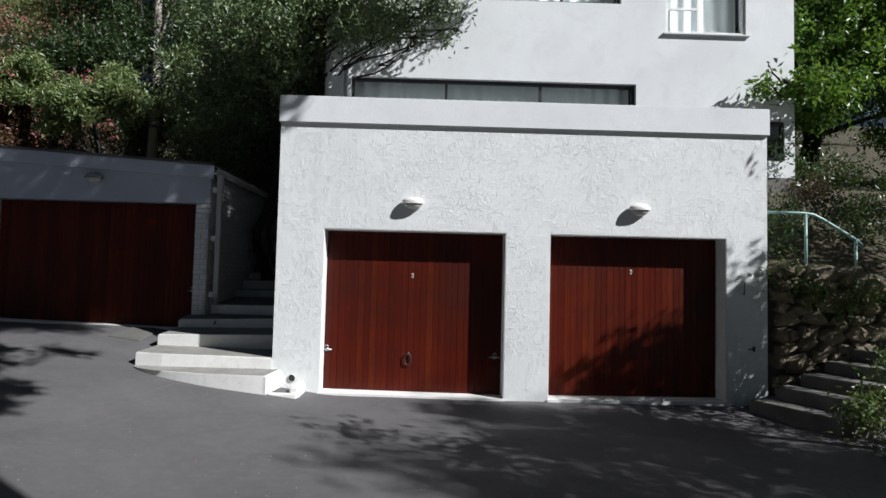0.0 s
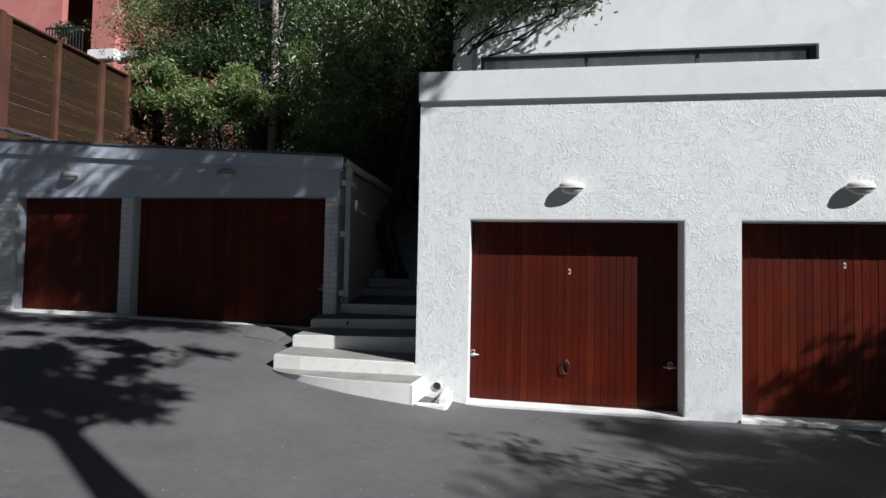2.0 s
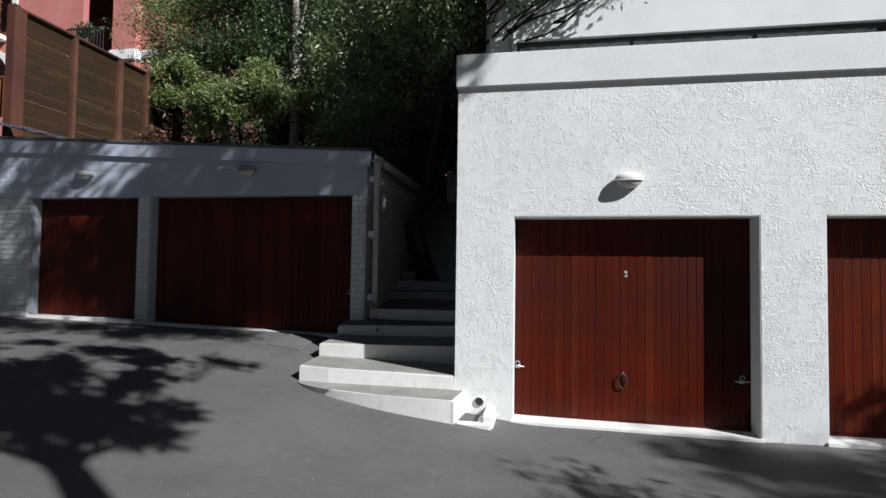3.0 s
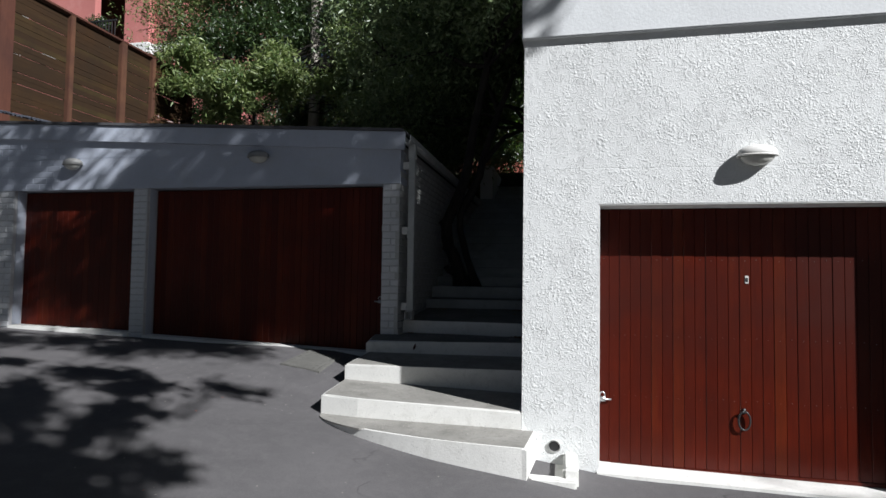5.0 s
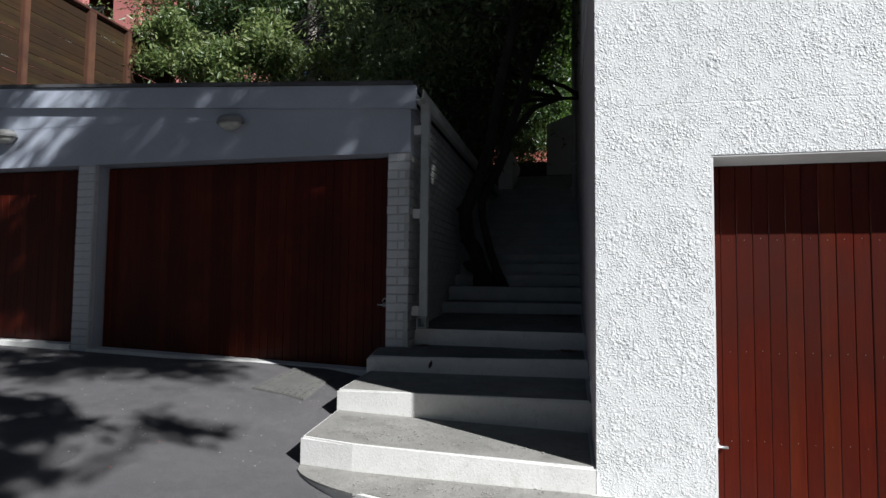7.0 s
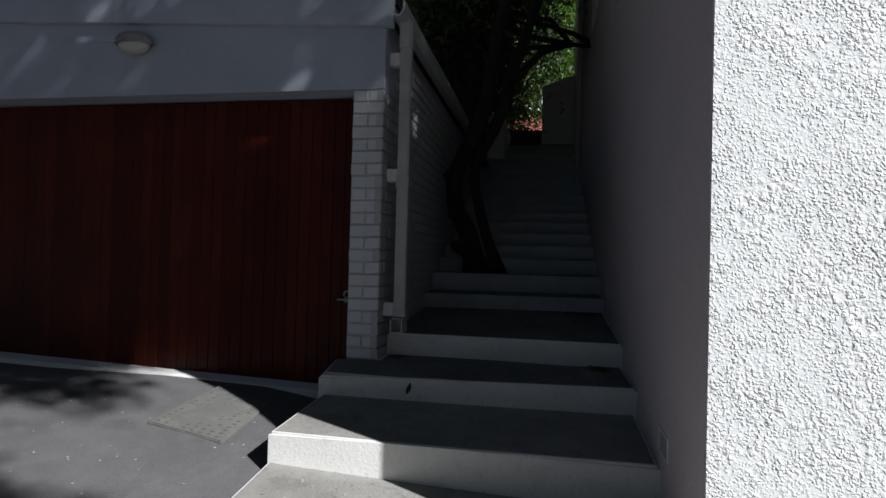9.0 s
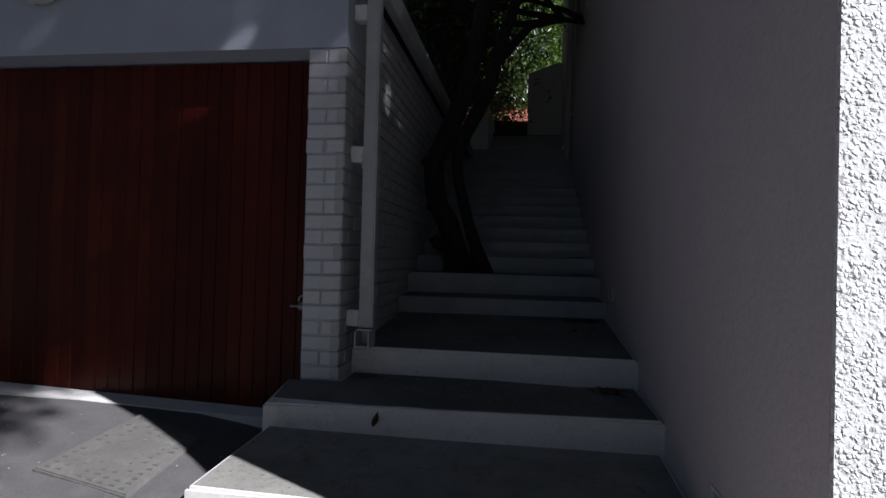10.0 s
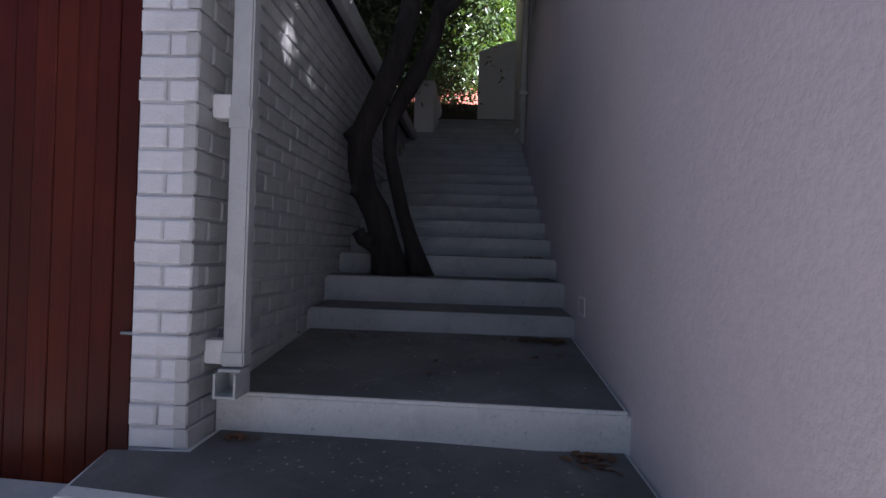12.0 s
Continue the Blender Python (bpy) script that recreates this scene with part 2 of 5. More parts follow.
LEAF_SHADE = leaf_material("leaf_shade", (0.05, 0.09, 0.03), (0.09, 0.13, 0.04), 0.12)
LEAF_DRY = surface("dry_leaf", (0.22, 0.11, 0.05), (0.14, 0.065, 0.035), 30, 120, 0.8, 0.3, 0.002)
LEAF_MAROON = surface("maroon_leaf", (0.07, 0.02, 0.018), (0.045, 0.014, 0.012), 30, 120, 0.6, 0.3, 0.001)
DARK_METAL = surface("dark_metal", (0.03, 0.03, 0.032), (0.045, 0.045, 0.045), 4, 90, 0.45, 0.2, 0.001, metal=0.3)
STEEL = surface("galvanised_steel", (0.55, 0.56, 0.57), (0.42, 0.43, 0.44), 12, 90, 0.38, 0.2, 0.001, metal=0.9)
PIPE_PAINT = surface("pipe_paint", (0.50, 0.52, 0.51), (0.43, 0.45, 0.44), 3, 70, 0.5, 0.2, 0.001, (0.25, 0.24, 0.22), 0.4)
# Blue-grey tone puts shade into the sheet, which the sun reaches here.
SHEET_PAINT = surface("sheet_shade_blue", (0.17, 0.19, 0.235), (0.12, 0.135, 0.17), 4, 70, 0.55, 0.2, 0.001, (0.25, 0.24, 0.22), 0.4)
RAIL_PAINT = surface("green_rail_paint", (0.26, 0.42, 0.38), (0.20, 0.34, 0.31), 5, 80, 0.4, 0.2, 0.001, (0.20, 0.13, 0.09), 0.3)
LAMP_WHITE = surface("lamp_enamel", (0.78, 0.77, 0.73), (0.70, 0.69, 0.66), 6, 60, 0.35, 0.1, 0.001, (0.40, 0.37, 0.32), 0.4)
LAMP_GLASS = surface("frosted_glass", (0.55, 0.55, 0.50), (0.46, 0.46, 0.42), 8, 90, 0.25, 0.1, 0.001)
STONE = surface("rough_stone", (0.34, 0.28, 0.19), (0.16, 0.135, 0.095), 3, 22, 0.9, 1.0, 0.02, (0.42, 0.34, 0.22), 0.5, vary=0.7)
MORTAR_STEP_SHADE = surface("mortar_step_shade", (0.085, 0.075, 0.06), (0.055, 0.05, 0.04), 5, 30, 0.95, 1.0, 0.01)
CONCRETE = surface("old_concrete", (0.15, 0.143, 0.13), (0.09, 0.086, 0.077), 2.5, 50, 0.9, 0.7, 0.005, (0.09, 0.085, 0.07), 0.5)
PINK = surface("pink_render", (0.50, 0.19, 0.17), (0.42, 0.15, 0.135), 0.7, 20, 0.85, 0.4, 0.005, (0.55, 0.30, 0.27), 0.4)
COVER = surface("cover_concrete", (0.125, 0.123, 0.112), (0.09, 0.088, 0.08), 3, 50, 0.9, 0.7, 0.005, (0.2, 0.195, 0.18), 0.5)
LEAF_RUST = leaf_material("leaf_rust", (0.10, 0.035, 0.022), (0.06, 0.045, 0.022), 0.15)
LEAF_WITHERED = leaf_material("leaf_withered", (0.10, 0.085, 0.06), (0.05, 0.042, 0.03), 0.1)
RED_PAVING = surface("red_paving", (0.40, 0.13, 0.09), (0.30, 0.09, 0.065), 3, 30, 0.85, 0.5, 0.005)
CURTAIN = surface("curtain_cloth", (0.74, 0.77, 0.76), (0.66, 0.69, 0.68), 2, 120, 0.9, 0.3, 0.002)
BLACK_FRAME = surface("black_window_frame", (0.028, 0.028, 0.03), (0.04, 0.04, 0.042), 4, 80, 0.4, 0.1, 0.001)
ROOF_FELT = surface("roof_felt", (0.10, 0.10, 0.105), (0.065, 0.065, 0.07), 2, 60, 0.9, 0.6, 0.004)
GLASS = glass_material()
# Greyed copy of the lamp enamel paints the lamps as if shaded.
LAMP_GREY = surface("shaded_enamel", (0.30, 0.30, 0.29), (0.22, 0.22, 0.21), 6, 60, 0.5, 0.1, 0.001, (0.15, 0.14, 0.12), 0.4)
PEBBLE = surface("pale_litter", (0.42, 0.40, 0.36), (0.32, 0.30, 0.27), 20, 90, 0.8, 0.2, 0.001)


# ---- mesh helpers ----
def finish(bm, name, smooth=False):
    bmesh.ops.recalc_face_normals(bm, faces=bm.faces)
    me = bpy.data.meshes.new(name)
    bm.to_mesh(me)
    bm.free()
    if smooth:
        for f in me.polygons:
            f.use_smooth = True
    return me


def thing(name, at, label, category, group="", kind=""):
    ob = new(name)
    ob.empty_display_size = 0.1
    ob.location = at
    return tagged(ob, label, category, group, kind)


def part(name, bm, material, parent=None, label="", smooth=False):
    """Links a bmesh in world coordinates as one mesh, under its thing."""
    me = bm if isinstance(bm, bpy.types.Mesh) else finish(bm, name, smooth)
    if material and not me.materials:
        me.materials.append(material)
    ob = new(name, me)
    if parent is not None:
        root = Vector((0, 0, 0))
        o = parent
        while o is not None:
            root += o.location
            o = o.parent
        ob.parent = parent
        ob.location = -root
    return tagged(ob, label)


def place(name, me, at, parent, rz=0.0):
    """A piece that shares a mesh, put at a place in the world under its thing."""
    root = Vector((0, 0, 0))
    o = parent
    while o is not None:
        root += o.location
        o = o.parent
    ob = new(name, me)
    ob.parent = parent
    ob.location = Vector(at) - root
    ob.rotation_euler[2] = rz
    return ob


def box(bm, x0, x1, y0, y1, z0, z1, bevel=0.0):
    vs = [bm.verts.new((x, y, z)) for x in (x0, x1) for y in (y0, y1) for z in (z0, z1)]
    fs = [bm.faces.new([vs[i] for i in q]) for q in ((0, 1, 3, 2), (4, 6, 7, 5), (0, 4, 5, 1), (2, 3, 7, 6), (0, 2, 6, 4), (1, 5, 7, 3))]
    if bevel:
        es = list({e for f in fs for e in f.edges})
        bmesh.ops.bevel(bm, geom=es, offset=bevel, segments=2, affect="EDGES")
    return bm


def boxes(*rows, bevel=0.0):
    bm = bmesh.new()
    for r in rows:
        box(bm, *r, bevel=bevel)
    return bm


def prism(points, z0, z1, bevel=0.0, tops=None):
    """An upright prism over a plan outline; tops gives each corner its own height."""
    bm = bmesh.new()
    lo = [bm.verts.new((x, y, z0)) for x, y in points]
    hi = [bm.verts.new((x, y, tops[i] if tops else z1)) for i, (x, y) in enumerate(points)]
    n = len(points)
    bm.faces.new(lo[::-1])
    top = bm.faces.new(hi)
    for i in range(n):
        bm.faces.new((lo[i], lo[(i + 1) % n], hi[(i + 1) % n], hi[i]))
    if bevel:
        bmesh.ops.bevel(bm, geom=list(top.edges), offset=bevel, segments=2, affect="EDGES")
    return bm


def wall_mesh(u0, u1, z0, z1, d0, d1, holes=(), axis="x"):
    """A wall with openings through it; u runs along x (or y), d is its thickness."""
    us = sorted({u0, u1, *(h[0] for h in holes), *(h[1] for h in holes)})
    zs = sorted({z0, z1, *(h[2] for h in holes), *(h[3] for h in holes)})
    us, zs = [u for u in us if u0 <= u <= u1], [z for z in zs if z0 <= z <= z1]

    def solid(i, j):
        if not (0 <= i < len(us) - 1 and 0 <= j < len(zs) - 1):
            return False
        um, zm = (us[i] + us[i + 1]) / 2, (zs[j] + zs[j + 1]) / 2
        return not any(h[0] < um < h[1] and h[2] < zm < h[3] for h in holes)

    bm = bmesh.new()
    seen = {}

    def v(u, d, z):
        k = (u, d, z)
        if k not in seen:
            seen[k] = bm.verts.new((u, d, z) if axis == "x" else (d, u, z))
        return seen[k]

    for i in range(len(us) - 1):
        for j in range(len(zs) - 1):
            if not solid(i, j):
                continue
            a, b, c, e = us[i], us[i + 1], zs[j], zs[j + 1]
            bm.faces.new((v(a, d0, c), v(b, d0, c), v(b, d0, e), v(a, d0, e)))
            bm.faces.new((v(a, d1, c), v(a, d1, e), v(b, d1, e), v(b, d1, c)))
            if not solid(i - 1, j):
                bm.faces.new((v(a, d0, c), v(a, d0, e), v(a, d1, e), v(a, d1, c)))
            if not solid(i + 1, j):
                bm.faces.new((v(b, d0, c), v(b, d1, c), v(b, d1, e), v(b, d0, e)))
            if not solid(i, j - 1):
                bm.faces.new((v(a, d0, c), v(a, d1, c), v(b, d1, c), v(b, d0, c)))
            if not solid(i, j + 1):
                bm.faces.new((v(a, d0, e), v(b, d0, e), v(b, d1, e), v(a, d1, e)))
    return bm


def sloped_slab(y0, y1, xa, xb, za, zb, t):
    """A slab that falls evenly from xa to xb."""
    b = bmesh.new()
    vs = [b.verts.new((x, y, z + d)) for x, z in ((xa, za), (xb, zb)) for y in (y0, y1) for d in (0, t)]
    for q in ((0, 1, 3, 2), (4, 6, 7, 5), (0, 4, 5, 1), (2, 3, 7, 6), (0, 2, 6, 4), (1, 5, 7, 3)):
        b.faces.new([vs[i] for i in q])
    return b


def tube(bm, pts, radii, seg=8, wobble=0.0, rng=None, caps=True):
    """A tapered tube along points."""
    pts = [Vector(p) for p in pts]
    rings = []
    side = Vector((1, 0, 0))
    for i, p in enumerate(pts):
        d = (pts[min(i + 1, len(pts) - 1)] - pts[max(i - 1, 0)]).normalized()
        side = (side - d * side.dot(d))
        side = side.normalized() if side.length > 1e-4 else d.orthogonal().normalized()
        up = d.cross(side)
        ring = []
        for k in range(seg):
            a = 2 * math.pi * k / seg
            r = radii[i] * (1 + (rng.uniform(-wobble, wobble) if rng else 0))
            ring.append(bm.verts.new(p + side * (r * math.cos(a)) + up * (r * math.sin(a))))
        rings.append(ring)
    for a, b in zip(rings, rings[1:]):
        for k in range(seg):
            bm.faces.new((a[k], a[(k + 1) % seg], b[(k + 1) % seg], b[k]))
    if caps:
        bm.faces.new(rings[0][::-1])
        bm.faces.new(rings[-1])
    return bm


def curve_pts(a, b, bend, n, rng, jitter=0.0):
    """Points from a to b along a bow."""
    a, b, bend = Vector(a), Vector(b), Vector(bend)
    out = []
    for i in range(n + 1):
        t = i / n
        p = a.lerp(b, t) + bend * (4 * t * (1 - t))
        if 0 < i < n and jitter:
            p += Vector((rng.uniform(-1, 1), rng.uniform(-1, 1), rng.uniform(-1, 1))) * jitter
        out.append(p)
    return out


def leaf_mesh(name, centres, length, width, seed, droop=0.3):
    """Many small folded leaf blades, at the given centres (n x 3)."""
    rs = np.random.RandomState(seed)
    n = len(centres)
    d = rs.normal(size=(n, 3))
    d[:, 2] -= droop
    d /= np.linalg.norm(d, axis=1)[:, None]
    s = np.cross(d, rs.normal(size=(n, 3)))
    s /= np.linalg.norm(s, axis=1)[:, None]
    nrm = np.cross(d, s)
    ln = (length * rs.uniform(0.65, 1.25, n))[:, None]
    w = (width * rs.uniform(0.7, 1.2, n))[:, None]
    c = np.asarray(centres)
    v = np.empty((n, 4, 3))
    v[:, 0] = c
    v[:, 1] = c + d * ln * 0.45 + s * w * 0.5 + nrm * w * 0.18
    v[:, 2] = c + d * ln
    v[:, 3] = c + d * ln * 0.45 - s * w * 0.5 + nrm * w * 0.18
    me = bpy.data.meshes.new(name)
    me.vertices.add(n * 4)
    me.vertices.foreach_set("co", v.astype(np.float32).ravel())
    base = np.arange(n)[:, None] * 4
    tri = np.concatenate([base + [0, 1, 2], base + [0, 2, 3]], axis=1).astype(np.int32).ravel()
    me.loops.add(n * 6)
    me.loops.foreach_set("vertex_index", tri)
    me.polygons.add(n * 2)
    me.polygons.foreach_set("loop_start", np.arange(0, n * 6, 3, dtype=np.int32))
    me.polygons.foreach_set("loop_total", np.full(n * 2, 3, dtype=np.int32))
    me.update(calc_edges=True)
    return me


def twig_centres(blobs, seed, spread=0.16, per=14):
    """Leaf places in twigs that fill ellipsoids, thinner inside, so that gaps stay."""
    rs = np.random.RandomState(seed)
    out = []
    for (cx, cy, cz), (rx, ry, rz), n in blobs:
        clumps = max(3, n // 170)
        u = rs.normal(size=(clumps, 3))
        u /= np.linalg.norm(u, axis=1)[:, None]
        r = rs.uniform(0.05, 1.0, clumps) ** 0.5 * rs.uniform(0.85, 1.15, clumps)
        c = u * r[:, None] * (rx, ry, rz) + (cx, cy, cz)
        twigs = max(2, n // (per * clumps))
        size = min(rx, ry, rz) * rs.uniform(0.16, 0.36, (clumps, 1, 1))
        t = c[:, None, :] + rs.normal(0, 1, (clumps, twigs, 3)) * size * (1.15, 1.15, 0.6)
        t = t.reshape(-1, 3)
        axis = rs.normal(size=(len(t), 3)) + np.repeat(u, twigs, 0) * 0.9
        axis /= np.linalg.norm(axis, axis=1)[:, None]
        k = rs.uniform(-1, 1, (len(t), per, 1)) * spread * 1.9
        pts = t[:, None, :] + axis[:, None, :] * k + rs.normal(0, spread * 0.4, (len(t), per, 3))
        out.append(pts.reshape(-1, 3))
    return np.concatenate(out)


def tree(base, top, radius, blobs, leaf, leaf_len, leaf_wid, bark, label, seed, stems=None, name="tree", droop=0.3, spread=0.16, limb=None):
    """A tree: tapered trunk with limbs to the crown's masses, and a crown of leaves."""
    rng = random.Random(seed)
    th = thing(name, base, label, "tree")
    bm = bmesh.new()
    if stems is None:
        mid = [Vector(base).lerp(Vector(top), t) + Vector((rng.uniform(-0.12, 0.12), rng.uniform(-0.12, 0.12), 0)) * (t > 0) for t in (0, 0.15, 0.35, 0.55, 0.8, 1)]
        stems = [(mid, [radius * k for k in (1.25, 1.0, 0.88, 0.75, 0.5, 0.25)])]
    for pts, rad in stems:
        tube(bm, pts, rad, 10, 0.08, rng)
    for c, r, n in blobs:
        pts, rad = min(stems, key=lambda s: min((Vector(p) - Vector(c)).length for p in s[0]))
        cand = [p for p in pts if p[2] < c[2] + 0.2] or [pts[-1]]
        start = Vector(min(cand, key=lambda p: (Vector(p) - Vector(c)).length))
        rr = limb or max(0.02, radius * 0.35)
        tube(bm, curve_pts(start, c, (0, 0, rng.uniform(0.05, 0.3)), 5, rng, 0.08), [rr * k for k in (1, 0.85, 0.7, 0.55, 0.42, 0.3)], 6, 0.08, rng)
        for _ in range(6):
            e = Vector(c) + Vector((rng.uniform(-1, 1) * r[0], rng.uniform(-1, 1) * r[1], rng.uniform(-0.6, 0.9) * r[2])) * 0.8
            tube(bm, curve_pts(Vector(c).lerp(start, rng.uniform(0, 0.5)), e, (0, 0, rng.uniform(-0.1, 0.2)), 4, rng, 0.05), [rr * k for k in (0.5, 0.38, 0.27, 0.18, 0.08)], 5)
    part("trunk", bm, bark, th, "", True)
    part("crown", leaf_mesh("crown", twig_centres(blobs, seed, spread), leaf_len, leaf_wid, seed + 1, droop), leaf, th)
    return th


def smooth_step(a, b, x):
    t = np.clip((x - a) / (b - a), 0, 1)
    return t * t * (3 - 2 * t)


# ---- ground ----
def drive_z(x, y):
    """Height of the asphalt: level before the white garage, rising to the brick one."""
    z = np.interp(x, [-30, -12, -9, -7, -5, -4.2, -3.7, -3.17, -2.5, -1.78, -1.2, -0.6, 1.2, 4.3, 12, 40], [1.4, 0.86, 0.70, 0.62, 0.50, 0.40, 0.31, 0.235, 0.15, 0.08, 0.0, -0.06, -0.09, -0.09, -0.2, -0.6])
    return z + smooth_step(7.8, 9.4, y) * np.interp(x, [-12, -9, -7, -6, -5, -4.2, -2.5, -2.2], [0.03, 0.05, 0.08, 0.11, 0.17, 0.24, 0.26, 0.0]) - 0.10 * smooth_step(7.3, 5.0, y) * smooth_step(-0.6, -1.8, x) * smooth_step(-7.0, -4.5, x) - 0.2 * smooth_step(2.0, -8.0, y) + 0.045 * smooth_step(6.8, 7.7, y) * smooth_step(-1.2, -0.4, x)


def hill_z(x, y):
    """Height of the wooded slope round the drive."""
    front = drive_z(x, y) - 0.25
    bank = np.interp(y, [7.9, 8.3, 10.5, 14, 20, 60, 120], [1.45, 1.7, 3.3, 4.4, 6.5, 19, 24])
    back = np.interp(y, [16.6, 17.4, 20, 26, 60, 120], [2.6, 3.3, 4.7, 6.0, 17, 22])
    z = front
    right = smooth_step(4.9, 5.3, x) * smooth_step(7.85, 8.1, y)
    z = z * (1 - right) + bank * right
    rear = smooth_step(16.4, 16.9, y) * (1 - right)
    gap = (1 - smooth_step(-3.9, -3.5, x) * smooth_step(-1.4, -1.8, x) * smooth_step(20.5, 19.5, y))
    rear = rear * gap
    z = z * (1 - rear) + back * rear
    left = smooth_step(-12.2, -13.2, x) * smooth_step(8.5, 10.5, y) * (1 - rear)
    return z * (1 - left) + 3.2 * left


def sheet(name, xs, ys, height, material, label, category):
    X, Y = np.meshgrid(xs, ys, indexing="ij")
    Z = height(X, Y)
    verts = np.stack([X, Y, Z], -1).reshape(-1, 3)
    m = len(ys)
    faces = [(i * m + j, (i + 1) * m + j, (i + 1) * m + j + 1, i * m + j + 1) for i in range(len(xs) - 1) for j in range(m - 1)]
    me = bpy.data.meshes.new(name)
    me.from_pydata(verts.tolist(), [], faces)
    for f in me.polygons:
        f.use_smooth = True
    me.materials.append(material)
    return tagged(new(name, me), label, category, kind="structure")


def spaced(*runs):
    return np.unique(np.round(np.concatenate([np.arange(a, b + s / 2, s) for a, b, s in runs]), 3))


sheet("ground", spaced((-400, -40, 60), (-40, -14, 2), (-14, 12, 0.35), (12, 40, 2), (40, 400, 60)), spaced((-400, -40, 60), (-40, 6, 2), (6, 22, 0.35), (22, 60, 2), (60, 400, 40)), hill_z, SOIL, "dark soil slope under trees round the drive", "ground")
sheet("road", spaced((-30, -12, 1), (-12, 5, 0.25), (5, 40, 1)), spaced((-30, 2, 1), (2, 9.75, 0.25)), drive_z, ASPHALT, "worn grey asphalt drive with fine cracks", "drive")

# ---- white garage ----
GX0, GX1, GY = -1.84, 4.80, 7.73
D1, D2 = (-1.222, 1.241), (1.83, 4.244)
garage = thing("garage", (1.5, 8.5, 0), "white spatter-plastered double garage with flat roof and parapet", "garage")
part("wall", wall_mesh(GX0, GX1, -0.4, 3.62, GY, GY + 0.30, ((*D1, -0.5, 2.20), (*D2, -0.5, 2.20))), PLASTER, garage)
part("side_wall", boxes((GX0 - 0.004, GX0 + 0.25, GY + 0.014, 17.6, -0.4, 3.616)), SIDE_WALL, garage, "smooth painted side wall")
part("side_wall", boxes((GX1 - 0.25, GX1, GY + 0.30, 10.6, -0.4, 3.62)), WALL_SMOOTH, garage)
part("parapet", boxes((GX0 - 0.02, GX1 + 0.02, GY - 0.045, GY + 0.22, 3.62, 3.985), (GX0 - 0.02, GX0 + 0.2, GY + 0.22, 10.55, 3.62, 3.985), (GX1 - 0.2, GX1 + 0.02, GY + 0.22, 10.55, 3.62, 3.985), bevel=0.008), WALL_SMOOTH, garage, "smooth white parapet band")
part("roof", boxes((GX0 + 0.2, GX1 - 0.2, GY + 0.22, 10.6, 3.45, 3.62)), ROOF_FELT, garage)
part("floor", boxes((GX0 + 0.25, GX1 - 0.25, GY + 0.28, 10.6, -0.3, 0.0)), CONCRETE, garage)
part("back_wall", boxes((GX0 + 0.25, GX1 - 0.25, 10.6, 10.8, -0.4, 3.6)), CONCRETE, garage)
for a, b in (D1, D2):
    part("reveal", boxes((a, a + 0.012, GY + 0.004, GY + 0.275, -0.02, 2.188), bevel=0.002), WHITE_PAINT, garage)
    part("reveal", boxes((b - 0.012, b, GY + 0.004, GY + 0.275, -0.02, 2.188), bevel=0.002), WHITE_PAINT, garage)
    part("lintel", boxes((a, b, GY + 0.004, GY + 0.275, 2.188, 2.20), bevel=0.002), WHITE_PAINT, garage)
    za, zb = {D1: (0.017, -0.021), D2: (-0.012, 0.004)}[(a, b)]
    part("threshold", sloped_slab(GY - 0.03, GY + 0.275, a - 0.01, b + 0.01, za - 0.25, zb - 0.25, 0.25), STEP_PAINT, garage, "white-painted concrete threshold")


def board_mesh(w, h, d=0.022):
    """One tongued board with chamfered long edges."""
    bm = bmesh.new()
    c = 0.0042
    ring = [(0, d), (0, c), (c, 0), (w - c, 0), (w, c), (w, d)]
    lo = [bm.verts.new((x, y, 0)) for x, y in ring]
    hi = [bm.verts.new((x, y, h)) for x, y in ring]
    for i in range(6):
        j = (i + 1) % 6
        bm.faces.new((lo[i], lo[j], hi[j], hi[i]))
    bm.faces.new(lo[::-1])
    bm.faces.new(hi)
    return finish(bm, "board")


NAIL = finish(boxes((-0.0022, 0.0022, -0.002, 0.001, -0.0022, 0.0022), bevel=0.0008), "nail")
NAIL.materials.append(STEEL)


